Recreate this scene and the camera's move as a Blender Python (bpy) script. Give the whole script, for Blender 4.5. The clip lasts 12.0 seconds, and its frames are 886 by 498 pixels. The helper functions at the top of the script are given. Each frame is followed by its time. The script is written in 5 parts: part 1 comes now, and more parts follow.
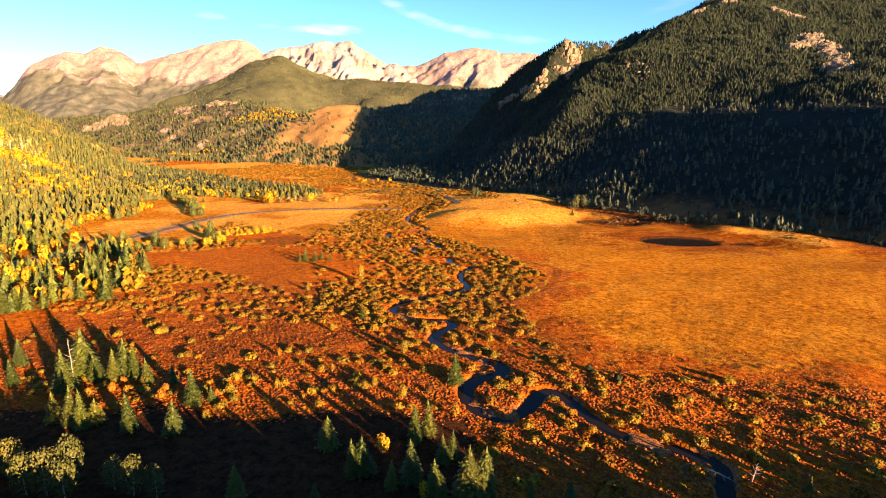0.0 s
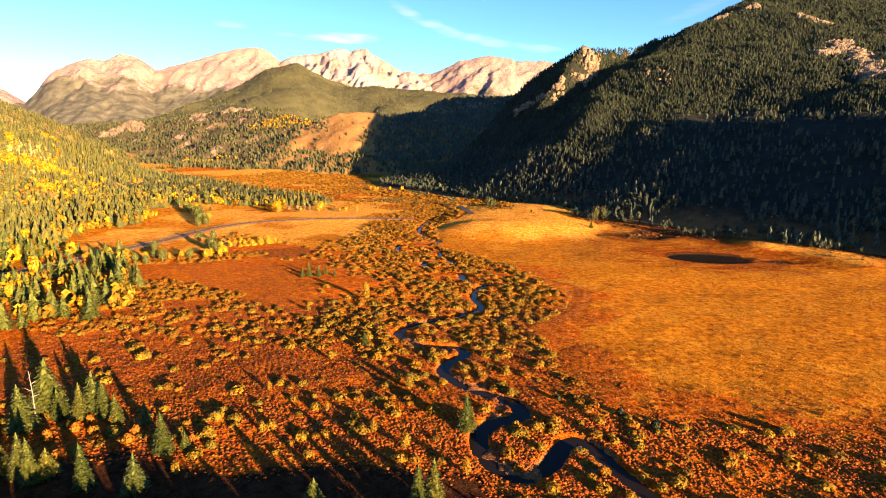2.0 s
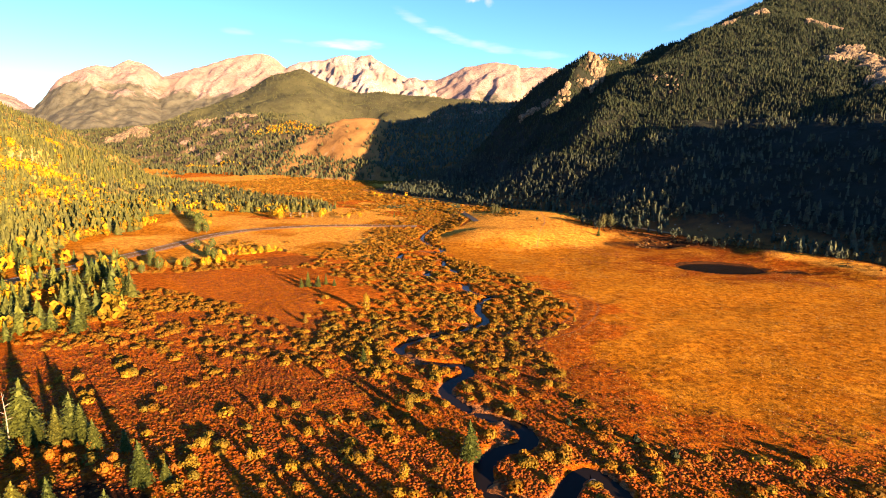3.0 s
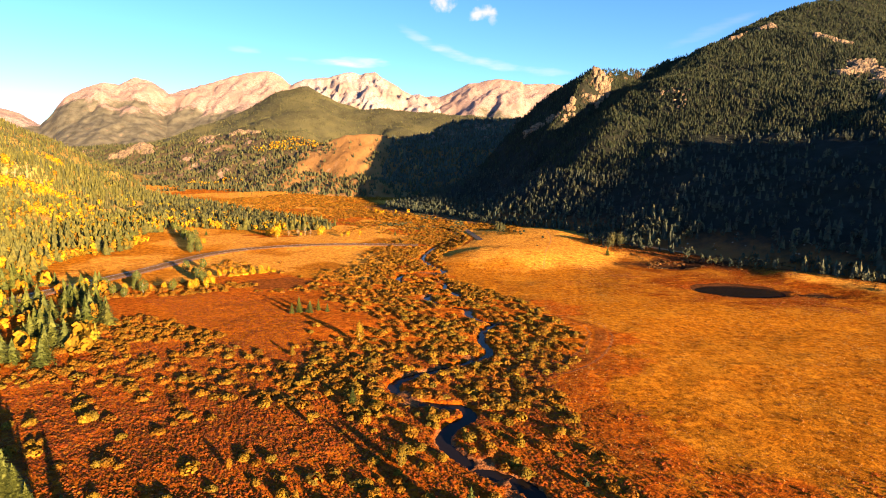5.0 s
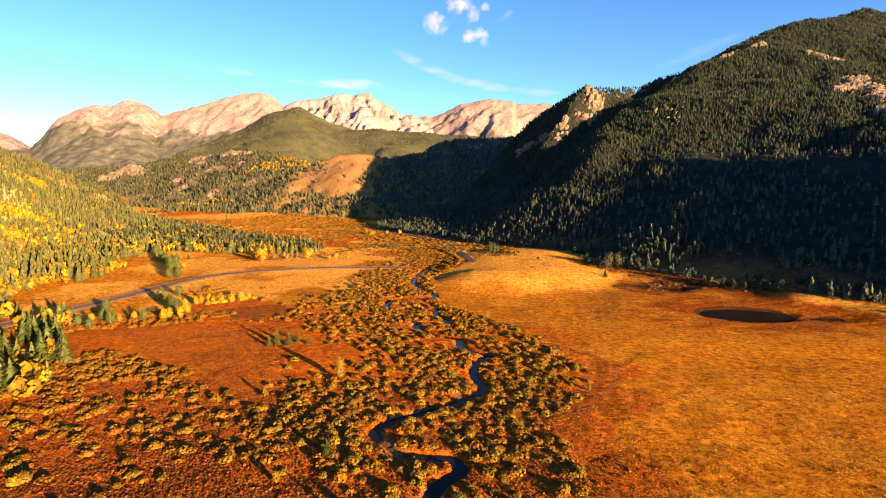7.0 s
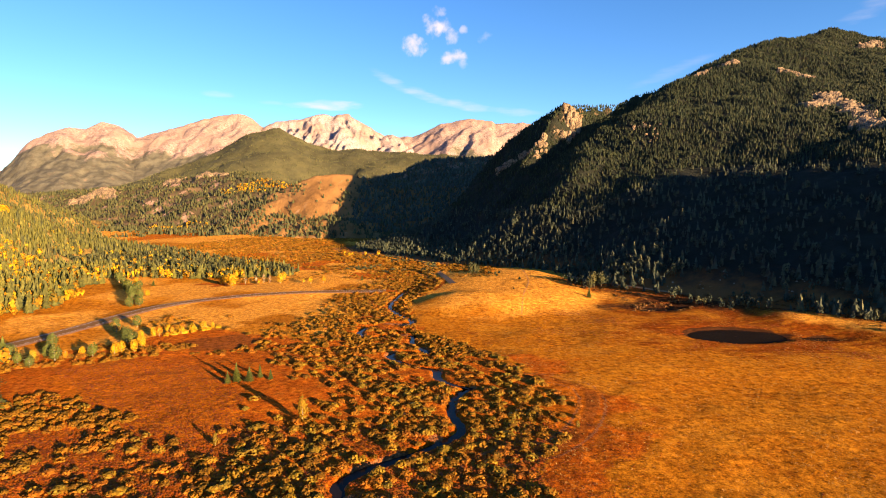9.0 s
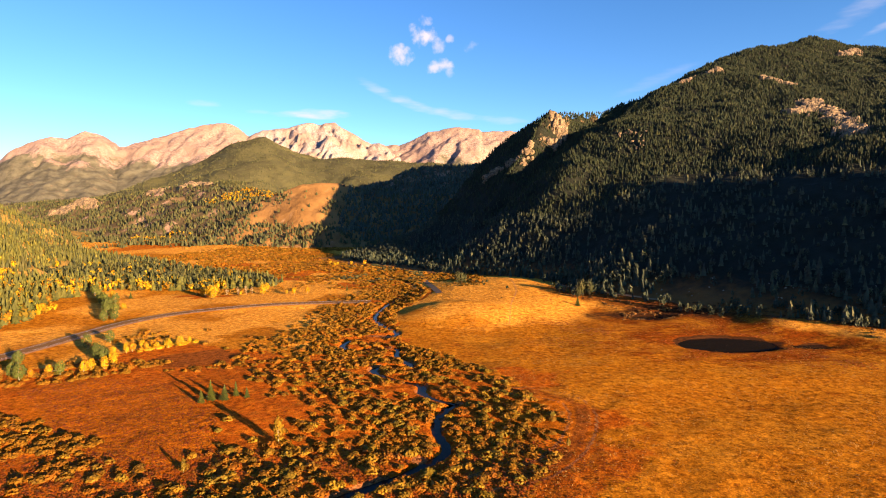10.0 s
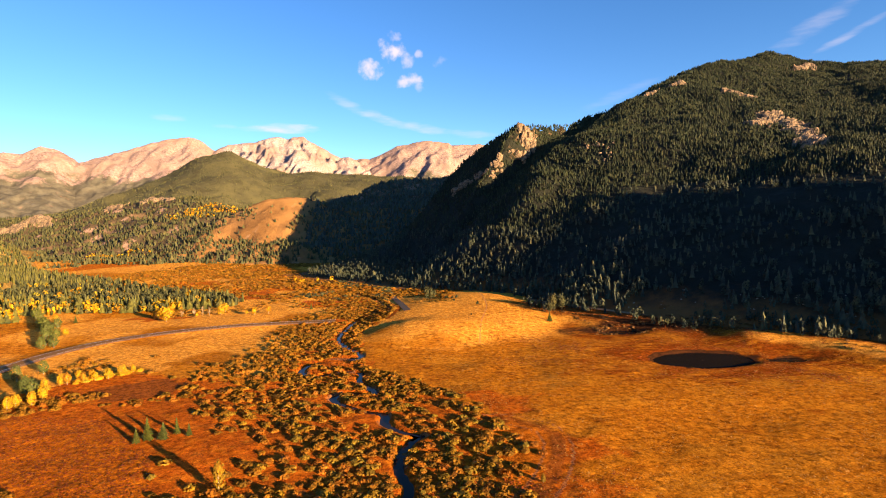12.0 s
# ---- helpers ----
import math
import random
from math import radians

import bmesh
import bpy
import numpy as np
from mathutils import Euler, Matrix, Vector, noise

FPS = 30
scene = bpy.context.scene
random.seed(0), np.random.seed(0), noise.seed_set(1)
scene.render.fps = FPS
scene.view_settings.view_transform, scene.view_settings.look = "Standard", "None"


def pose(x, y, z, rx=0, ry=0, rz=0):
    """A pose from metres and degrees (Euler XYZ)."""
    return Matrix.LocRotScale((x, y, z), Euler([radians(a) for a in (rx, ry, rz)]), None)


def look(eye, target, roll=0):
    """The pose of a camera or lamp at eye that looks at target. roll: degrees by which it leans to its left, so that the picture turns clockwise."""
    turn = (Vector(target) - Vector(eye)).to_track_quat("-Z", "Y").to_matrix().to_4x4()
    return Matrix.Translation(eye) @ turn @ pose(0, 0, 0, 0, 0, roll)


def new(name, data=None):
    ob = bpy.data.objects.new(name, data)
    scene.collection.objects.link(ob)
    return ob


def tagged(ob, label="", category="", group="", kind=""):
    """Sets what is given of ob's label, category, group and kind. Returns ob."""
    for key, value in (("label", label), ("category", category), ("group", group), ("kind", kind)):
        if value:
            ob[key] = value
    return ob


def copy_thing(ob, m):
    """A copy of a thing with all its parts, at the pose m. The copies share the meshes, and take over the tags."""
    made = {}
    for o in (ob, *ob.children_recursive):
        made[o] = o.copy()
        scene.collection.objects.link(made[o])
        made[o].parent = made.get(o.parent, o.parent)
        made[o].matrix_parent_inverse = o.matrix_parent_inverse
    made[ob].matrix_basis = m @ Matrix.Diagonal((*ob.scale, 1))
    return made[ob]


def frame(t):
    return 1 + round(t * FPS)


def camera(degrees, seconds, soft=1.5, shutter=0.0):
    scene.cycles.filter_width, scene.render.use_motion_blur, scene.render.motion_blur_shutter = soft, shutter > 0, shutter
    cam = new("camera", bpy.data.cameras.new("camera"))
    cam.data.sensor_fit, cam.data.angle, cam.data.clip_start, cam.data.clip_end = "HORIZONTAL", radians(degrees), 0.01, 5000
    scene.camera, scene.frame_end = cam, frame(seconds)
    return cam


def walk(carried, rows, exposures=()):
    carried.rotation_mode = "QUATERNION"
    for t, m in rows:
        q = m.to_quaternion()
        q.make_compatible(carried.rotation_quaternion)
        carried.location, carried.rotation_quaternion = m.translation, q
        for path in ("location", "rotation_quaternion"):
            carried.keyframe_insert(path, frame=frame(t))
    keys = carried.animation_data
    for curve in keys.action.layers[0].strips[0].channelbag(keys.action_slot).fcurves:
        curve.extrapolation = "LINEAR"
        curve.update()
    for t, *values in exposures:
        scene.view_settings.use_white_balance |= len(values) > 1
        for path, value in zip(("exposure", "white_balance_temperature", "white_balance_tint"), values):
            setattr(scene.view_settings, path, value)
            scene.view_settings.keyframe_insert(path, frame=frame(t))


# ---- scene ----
# ---- camera and its flight ----
FIELD = 79.49
cam = camera(FIELD, 12.0, 1.0)
PATH = [
    (0, (0.00, 0.00, 70.00), (0.00, 97.83, 49.30), 0.65),
    (0.5, (0.06, 5.04, 70.18), (-0.59, 102.91, 49.68), 0.76),
    (1, (0.20, 10.10, 70.02), (-1.08, 108.04, 49.87), 0.89),
    (1.5, (0.27, 15.21, 70.07), (-1.63, 113.21, 50.27), 0.94),
    (2, (0.31, 20.17, 70.24), (-2.14, 118.25, 50.87), 0.98),
    (2.5, (0.32, 25.00, 70.48), (-2.54, 123.15, 51.57), 1.02),
    (3, (0.52, 29.69, 70.49), (-2.79, 127.94, 52.16), 1.06),
    (5, (1.49, 48.08, 70.87), (-2.66, 146.78, 55.38), 0.98),
    (5.5, (1.76, 52.42, 70.97), (-2.38, 151.25, 56.33), 0.93),
    (6, (2.03, 56.95, 71.05), (-1.92, 155.91, 57.27), 0.84),
    (6.5, (2.45, 61.14, 71.09), (-1.20, 160.24, 58.23), 0.71),
    (7, (3.14, 65.49, 71.16), (-0.02, 164.72, 59.22), 0.56),
    (9, (6.03, 81.96, 71.28), (6.18, 181.61, 62.91), -0.16),
    (9.5, (6.73, 85.93, 71.40), (7.98, 185.63, 63.81), -0.33),
    (10, (7.79, 89.76, 71.46), (10.15, 189.49, 64.57), -0.55),
    (10.5, (8.63, 93.49, 71.49), (12.21, 193.23, 65.28), -0.76),
    (11, (9.60, 97.40, 71.61), (14.49, 197.12, 65.96), -0.95),
    (11.5, (10.66, 101.13, 71.71), (16.93, 200.81, 66.64), -1.11),
    (12, (11.66, 104.39, 71.91), (19.35, 203.99, 67.43), -1.23),
]
walk(cam, [(t, look(eye, target, roll)) for t, eye, target, roll in PATH], [(0, 2.93), (3, 2.87), (6, 2.72), (9, 2.57), (12, 2.50)])

# ---- daylight: low sun behind the camera's right shoulder ----
SUN_TURN, SUN_HEIGHT = radians(43), radians(8.5)
to_sun = Vector((math.sin(SUN_TURN) * math.cos(SUN_HEIGHT), -math.cos(SUN_TURN) * math.cos(SUN_HEIGHT), math.sin(SUN_HEIGHT)))
sun = new("sun", bpy.data.lights.new("sun", "SUN"))
sun.data.energy, sun.data.angle, sun.data.color = 5.0, radians(0.5), (1.0, 0.63, 0.31)
sun.matrix_world = look((0, 0, 900), Vector((0, 0, 900)) - to_sun)


def build_world():
    world = bpy.data.worlds.new("sky")
    scene.world = world
    world.use_nodes = True
    tree = world.node_tree
    tree.nodes.clear()
    make, join = tree.nodes.new, tree.links.new

    def math_node(op, a, b=None, c=None):
        n = make("ShaderNodeMath")
        n.operation = op
        for i, v in enumerate((a, b, c)):
            if v is None:
                continue
            if isinstance(v, (int, float)):
                n.inputs[i].default_value = v
            else:
                join(v, n.inputs[i])
        return n.outputs[0]

    sky = make("ShaderNodeTexSky")
    sky.sky_type, sky.sun_disc = "NISHITA", False
    sky.sun_elevation, sky.sun_rotation = SUN_HEIGHT, math.pi - SUN_TURN
    sky.altitude, sky.air_density, sky.dust_density, sky.ozone_density = 2600, 1.0, 0.3, 2.0
    tint = make("ShaderNodeHueSaturation")
    tint.inputs["Hue"].default_value, tint.inputs["Saturation"].default_value, tint.inputs["Value"].default_value = 0.51, 1.22, 1.02
    join(sky.outputs[0], tint.inputs["Color"])
    coord = make("ShaderNodeTexCoord")
    split = make("ShaderNodeSeparateXYZ")
    join(coord.outputs["Generated"], split.inputs[0])
    turn = math_node("ARCTAN2", split.outputs[0], split.outputs[1])
    rise = math_node("ARCSINE", split.outputs[2])
    puff = make("ShaderNodeTexNoise")
    puff.inputs["Scale"].default_value, puff.inputs["Detail"].default_value = 55, 5
    join(coord.outputs["Generated"], puff.inputs["Vector"])
    streak = make("ShaderNodeTexNoise")
    streak.inputs["Scale"].default_value, streak.inputs["Detail"].default_value = 22, 4
    stretch = make("ShaderNodeMapping")
    stretch.inputs["Scale"].default_value, stretch.inputs["Rotation"].default_value = (1, 1, 5), (0, radians(14), 0)
    join(coord.outputs["Generated"], stretch.inputs["Vector"])
    join(stretch.outputs[0], streak.inputs["Vector"])
    # turn, rise, half width, half height (degrees), lean, strength, wispy
    clouds = CLOUDS
    total = None
    for a, e, w, h, lean, power, wispy in clouds:
        da, de = math_node("SUBTRACT", turn, radians(a)), math_node("SUBTRACT", rise, radians(e))
        c, s = math.cos(radians(lean)), math.sin(radians(lean))
        u = math_node("DIVIDE", math_node("MULTIPLY_ADD", da, c, math_node("MULTIPLY", de, s)), radians(w))
        v = math_node("DIVIDE", math_node("MULTIPLY_ADD", de, c, math_node("MULTIPLY", da, -s)), radians(h))
        far = math_node("MULTIPLY_ADD", u, u, math_node("MULTIPLY", v, v))
        fluff = math_node("MULTIPLY_ADD", (streak if wispy else puff).outputs[0], 2.2 if wispy else 3.6, -1.1 if wispy else -1.8)
        body = math_node("SUBTRACT", math_node("SUBTRACT", 1.0, far), fluff)
        spread = make("ShaderNodeMapRange")
        spread.interpolation_type = "SMOOTHSTEP"
        spread.inputs[1].default_value, spread.inputs[2].default_value = 0.0, 1.7 if wispy else 1.6
        spread.inputs[4].default_value = power
        join(body, spread.inputs[0])
        total = spread.outputs[0] if total is None else math_node("MAXIMUM", total, spread.outputs[0])
    mix = make("ShaderNodeMix")
    mix.data_type = "RGBA"
    mix.inputs["B"].default_value = CLOUD_COLOUR
    join(total, mix.inputs["Factor"])
    join(tint.outputs[0], mix.inputs["A"])
    back, out = make("ShaderNodeBackground"), make("ShaderNodeOutputWorld")
    back.inputs["Strength"].default_value = SKY_STRENGTH
    join(mix.outputs["Result"], back.inputs["Color"])
    join(back.outputs[0], out.inputs[0])


SKY_STRENGTH, CLOUD_COLOUR = 0.054, (3.6, 3.1, 3.3, 1)
CLOUDS = (
    (-0.6, 17.9, 1.6, 1.1, -12, 0.95, False), (0.9, 17.0, 0.9, 0.8, -30, 0.6, False), (-0.3, 19.2, 0.75, 0.65, 0, 0.6, False), (2.3, 17.6, 0.5, 0.42, 0, 0.5, False),
    (-2.9, 16.0, 1.4, 1.05, -10, 0.85, False), (1.2, 14.9, 1.6, 0.85, 8, 0.8, False), (2.1, 14.6, 0.6, 0.8, 0, 0.5, False), (4.6, 16.9, 1.0, 0.45, 25, 0.28, False),
    (-12.0, 10.1, 4.2, 0.55, 1, 0.9, True), (-22.3, 10.6, 1.8, 0.4, 0, 0.28, True), (-17.6, 10.1, 1.6, 0.3, 0, 0.2, True),
    (-5.4, 12.7, 2.8, 0.6, -27, 0.32, True), (-1.6, 11.2, 3.4, 0.65, -17, 0.48, True), (2.6, 10.25, 3.6, 0.6, -10, 0.45, True), (7.0, 9.6, 3.8, 0.5, -5, 0.32, True),
    (39.3, 16.3, 4.0, 0.9, 24, 0.26, True), (41.5, 14.9, 3.6, 0.4, 23, 0.32, True), (23.0, 12.6, 4.5, 0.6, 18, 0.14, True),
)
build_world()


# ---- shapes in numbers ----
dice = np.random.default_rng(11)
LATTICE = dice.random((256, 256))


def smooth(a, b, v):
    t = np.clip((v - a) / (b - a), 0, 1)
    return t * t * (3 - 2 * t)


def value_noise(x, y):
    i, j = np.floor(x).astype(int), np.floor(y).astype(int)
    u, v = x - i, y - j
    u, v = u * u * (3 - 2 * u), v * v * (3 - 2 * v)
    i, j = i & 255, j & 255
    k, m = (i + 1) & 255, (j + 1) & 255
    return (LATTICE[i, j] * (1 - u) + LATTICE[k, j] * u) * (1 - v) + (LATTICE[i, m] * (1 - u) + LATTICE[k, m] * u) * v


def fbm(x, y, size, octaves=4):
    """Soft unevenness between about -1 and 1."""
    x, y = np.asarray(x, float), np.asarray(y, float)
    total, power = 0, 0
    for n in range(octaves):
        f, g = 2**n / size, 0.5**n
        total, power = total + g * (value_noise(x * f + 17.3 * n, y * f + 41.7 * n) * 2 - 1), power + g
    return total / power * 1.6


def ridged(x, y, size, octaves=5):
    """Sharp crests, 0 in the gullies and 1 on the crests."""
    total, power = 0, 0
    for n in range(octaves):
        f, g = 2**n / size, 0.55**n
        total, power = total + g * (1 - np.abs(value_noise(x * f + 9.1 * n, y * f + 3.7 * n) * 2 - 1)), power + g
    return total / power


def off_line(x, y, line):
    """The distance from a line of points (x, y, ...) and the values interpolated along it."""
    x, y = np.asarray(x, float), np.asarray(y, float)
    best, value = np.full(x.shape, 1e9), np.zeros(x.shape)
    for a, b in zip(line[:-1], line[1:]):
        ex, ey = b[0] - a[0], b[1] - a[1]
        t = np.clip(((x - a[0]) * ex + (y - a[1]) * ey) / (ex * ex + ey * ey), 0, 1)
        d = np.hypot(x - a[0] - t * ex, y - a[1] - t * ey)
        near = d < best
        best = np.where(near, d, best)
        if len(a) > 2:
            value = np.where(near, a[2] + t * (b[2] - a[2]), value)
    return best, value


def in_ring(x, y, ring):
    """Whether points lie within a closed outline."""
    x, y = np.asarray(x, float), np.asarray(y, float)
    inside = np.zeros(x.shape, bool)
    for (ax, ay), (bx, by) in zip(ring, ring[1:] + ring[:1]):
        if ay == by:
            continue
        inside ^= ((ay > y) != (by > y)) & (x < (bx - ax) * (y - ay) / (by - ay) + ax)
    return inside


def bent(line, steps=6):
    """A smooth line through the given points."""
    p = [np.array(v, float) for v in (line[0], *line, line[-1])]
    out = []
    for a, b, c, d in zip(p[:-3], p[1:-2], p[2:-1], p[3:]):
        for t in np.arange(steps) / steps:
            out.append(0.5 * (2 * b + (c - a) * t + (2 * a - 5 * b + 4 * c - d) * t**2 + (3 * b - a - 3 * c + d) * t**3))
    return [tuple(v) for v in (*out, p[-1])]


RIVER = bent([(75, 62), (70, 80), (58, 92), (62, 105), (57, 110), (50, 114), (42, 119), (38, 127), (35, 135), (31, 140), (27, 137), (23, 130), (17, 124), (12, 126), (8, 132),
              (7, 141), (11, 147), (17, 150), (19, 154), (16, 160), (9, 164), (2, 170), (-3, 178), (-1, 186), (4, 192), (2, 198), (-5, 199), (-14, 202), (-21, 212),
              (-16, 220), (-8, 226), (3, 235), (12, 246), (9, 262), (12, 278), (17, 285)])
RIVER += bent([(17, 285), (10, 290), (4, 298), (3, 308), (-6, 314), (-19, 329), (-14, 336), (-2, 335), (-6, 346), (-10, 356), (-10, 368), (-21, 371), (-32, 366), (-41, 376),
               (-36, 391), (-24, 395), (-13, 398), (-15, 412), (-24, 428), (-31, 454), (-29, 482), (-25, 514), (-13, 543), (0, 562), (-20, 640), (-60, 720)])[1:]
ROAD = bent([(-235, 250), (-220, 310), (-210, 350), (-203, 380), (-199, 408), (-194, 436), (-181, 462), (-160, 482), (-130, 499), (-96, 508), (-40, 512)])
TRACK = bent([(120, 560), (140, 517), (169, 477), (199, 454), (225, 431), (246, 409), (259, 389), (272, 369), (300, 320)])
LANE = bent([(-8, 740), (-3, 690), (7, 600), (15, 526)], 3)
PONDS = ((166, 367, 26, 16.5), (208, 360, 9, 5), (154, 440, 13, 8))
RUST_FIELD = [(-161, 305), (-132, 279), (-100, 246), (-66, 240), (-60, 255), (-70, 279), (-104, 315), (-146, 326)]
DARK_FIELD = [(-128, 345), (-110, 338), (-92, 345), (-88, 362), (-105, 372), (-126, 362)]
MEADOW = [(-13, 420), (-8, 377), (12, 358), (32, 333), (43, 310), (47, 281), (57, 268), (44, 238), (32, 217), (36, 179), (44, 152), (71, 148), (103, 145), (160, 135), (420, 60),
          (420, 300), (250, 420), (150, 480), (120, 560), (30, 700), (-10, 640), (8, 560), (-2, 500), (-18, 470)]
WEST_GRASS = [(-250, 330), (-205, 318), (-168, 345), (-140, 380), (-118, 385), (-85, 368), (-60, 345), (-48, 372), (-52, 420), (-60, 470), (-50, 520), (-40, 590), (-120, 590), (-190, 545), (-235, 560), (-262, 500), (-240, 440), (-262, 400)]


# gravel bars on the inner bends: x, y, reach
BARS = ((10, 133, 4), (14, 128.5, 4), (18, 127, 3.5), (14, 156, 3.2), (11, 151, 2.6), (-14, 200.5, 4.5), (-3, 196, 3.5), (7, 168, 3.5), (32.5, 129, 4), (30, 135.5, 2.5), (47, 115, 5), (50, 111, 4.5), (55, 102, 5),
        (12, 161, 2.5), (-17, 206, 3), (4, 240, 2.5), (11, 272, 2.5))


def bar_field(x, y):
    """1 on the gravel bars beside the stream, 0 away from them."""
    x, y = np.asarray(x, float), np.asarray(y, float)
    a = np.zeros(x.shape)
    for bx, by, r in BARS:
        a = np.maximum(a, 1 - smooth(0.55, 1.05, np.hypot(x - bx, y - by) / r + 0.25 * fbm(x, y, 4, 2)))
    return a


def valley_height(x, y):
    """The valley floor: flat, with the river's bed, ponds, banks and a low terrace."""
    x, y = np.asarray(x, float), np.asarray(y, float)
    river, _ = off_line(x, y, RIVER)
    h = fbm(x, y, 55, 3) * 0.8 * smooth(4, 30, river) + fbm(x, y, 7, 2) * 0.18 * smooth(3.5, 8, river)
    h += 0.045 * np.clip(y - 1050, 0, 900)
    h += 5.5 * smooth(0, 1.0, 1.0 - ((x - 52) / 78) ** 2 - ((y - 500) / np.where(y > 500, 170, 82)) ** 2)
    h += 2.2 * smooth(0, 0.8, 1.0 - ((x - 25) / 50) ** 2 - ((y - 450) / 36) ** 2)
    rise, _ = off_line(x, y, [(214, 397), (232, 386), (252, 345)])
    h += 3.6 * np.exp(-((rise / 15) ** 2))
    h += 6 * smooth(400, 460, 0.73 * x + 0.68 * y) * smooth(0, 120, x)
    h += 5 * smooth(0, 1, (-195 - x) / 120 - np.abs(y - 480) / 900) * smooth(280, 420, y)
    for px, py, rx, ry in PONDS:
        r = np.hypot((x - px) / rx, (y - py) / ry) + 0.1 * fbm(x, y, 12, 2)
        h = h * smooth(1.0, 1.7, r) - 2.2 * (1 - smooth(0.8, 1.12, r))
    width = 1.45 - 0.65 * smooth(225, 300, y) + 0.5 * fbm(x, y, 17, 2)
    h -= 1.7 * (1 - smooth(width - 0.5, width + 1.4, river))
    bar = bar_field(x, y)
    h = h + bar * (-0.6 + 0.12 * fbm(x, y, 3, 2) - h)
    road, _ = off_line(x, y, ROAD)
    h = h * smooth(5, 13, road) + 1.1 * (1 - smooth(5.5, 10, road))
    return h


SE, NW = np.array([0.73, 0.683]), np.array([-0.683, 0.73])
EAST_CREST = [(-150, 980, 2), (-89, 1000, 20), (4, 1030, 58), (84, 996, 150), (118, 990, 177), (152, 985, 199), (180, 962, 219), (203, 945, 233), (211, 950, 228), (222, 955, 229), (306, 1008, 243), (368, 1039, 266), (436, 1076, 289), (493, 1105, 325),
              (571, 1144, 360), (657, 1169, 387), (747, 1213, 414), (833, 1244, 436), (882, 1239, 426), (899, 1226, 413), (953, 1168, 389), (985, 1111, 376), (1076, 850, 330), (1150, 600, 300)]
crest_q = np.array([NW @ p[:2] for p in EAST_CREST])
crest_s = np.array([SE @ p[:2] for p in EAST_CREST])
crest_z = np.array([p[2] for p in EAST_CREST])
order = np.argsort(crest_q)
crest_q, crest_s, crest_z = crest_q[order], crest_s[order], crest_z[order]


def face(s):
    return 0.52 * (np.minimum(s, 800) - 437) + 0.40 * np.maximum(0, s - 800)


def east_height(x, y):
    """The forested mountain: one long face that falls to the meadow, and its crest."""
    q, s = NW[0] * x + NW[1] * y, SE[0] * x + SE[1] * y
    wobble = 12 * fbm(q, s, 140, 3)
    sc, zc = np.interp(q, crest_q, crest_s), np.interp(q, crest_q, crest_z)
    foot = np.interp(q, (150, 274, 340, 470, 600, 765, 860), (430, 441, 478, 496, 480, 500, 530))
    s0 = np.where(s < 760, 437 + (s - foot) * (760 - 437) / (760 - foot), s)
    share = np.clip(face(s0 + wobble * smooth(440, 600, s)) / np.maximum(face(sc), 8), -1, 2)
    front = zc * np.where(share > 0, np.abs(share) ** (1 + 1.0 * smooth(480, 600, q)), share)
    back = zc - 0.6 * (s - sc)
    h = np.minimum(np.minimum(front, back), zc)
    h += smooth(0, 60, h) * (7 * fbm(x, y, 75, 3) + 3 * fbm(x, y, 18, 3)) * smooth(0, 40, np.abs(s - sc) + 12)
    # a low rib below the crag
    h += 20 * np.exp(-(((q - 430) / 28) ** 2)) * smooth(585, 640, s) * (1 - smooth(680, 715, s))
    # the rock-crested shoulder in front of the summit slope
    rib, _ = off_line(x, y, [(415, 975), (502, 1000), (540, 935), (555, 900)])
    h += 8 * np.exp(-((rib / 38) ** 2)) * smooth(0, 60, h)
    # an unseen shoulder added on the sun's side, its profile shaped to shade the lower slope
    spur = np.interp(s + 8 * fbm(s, q, 60, 2), (407, 445, 464, 504, 554, 605, 652, 664, 705), (0, 84, 95, 117, 144, 175, 203, 140, 50)) * smooth(-480, -380, q) * (1 - smooth(-270, -170, q))
    return np.maximum(h, np.where(spur > 1, spur, -8))


WEST_CREST = [(-860, -300, 250), (-900, 300, 262), (-950, 600, 250), (-1000, 900, 222), (-1050, 1200, 177), (-1068, 1300, 150), (-1065, 1400, 112), (-1055, 1500, 68), (-1035, 1590, 36), (-1010, 1670, 8)]


def ridge_height(x, y, crest, reach, power, rough, size):
    x, y = np.asarray(x, float), np.asarray(y, float)
    d, z = off_line(x, y, crest)
    d = d * (1 + 0.22 * fbm(x, y, size, 3))
    fall = np.clip(1 - d / reach, 0, 1) ** power
    return z * fall + rough * fbm(x, y, size * 0.35, 4) * smooth(0, 0.25, fall) * (0.4 + 0.6 * smooth(0, 30, d)) - 4 * (fall <= 0)


def west_height(x, y):
    return ridge_height(x, y, WEST_CREST, 690 - 250 * smooth(620, 1150, np.asarray(y, float)), 1.55, 6, 130) - 12


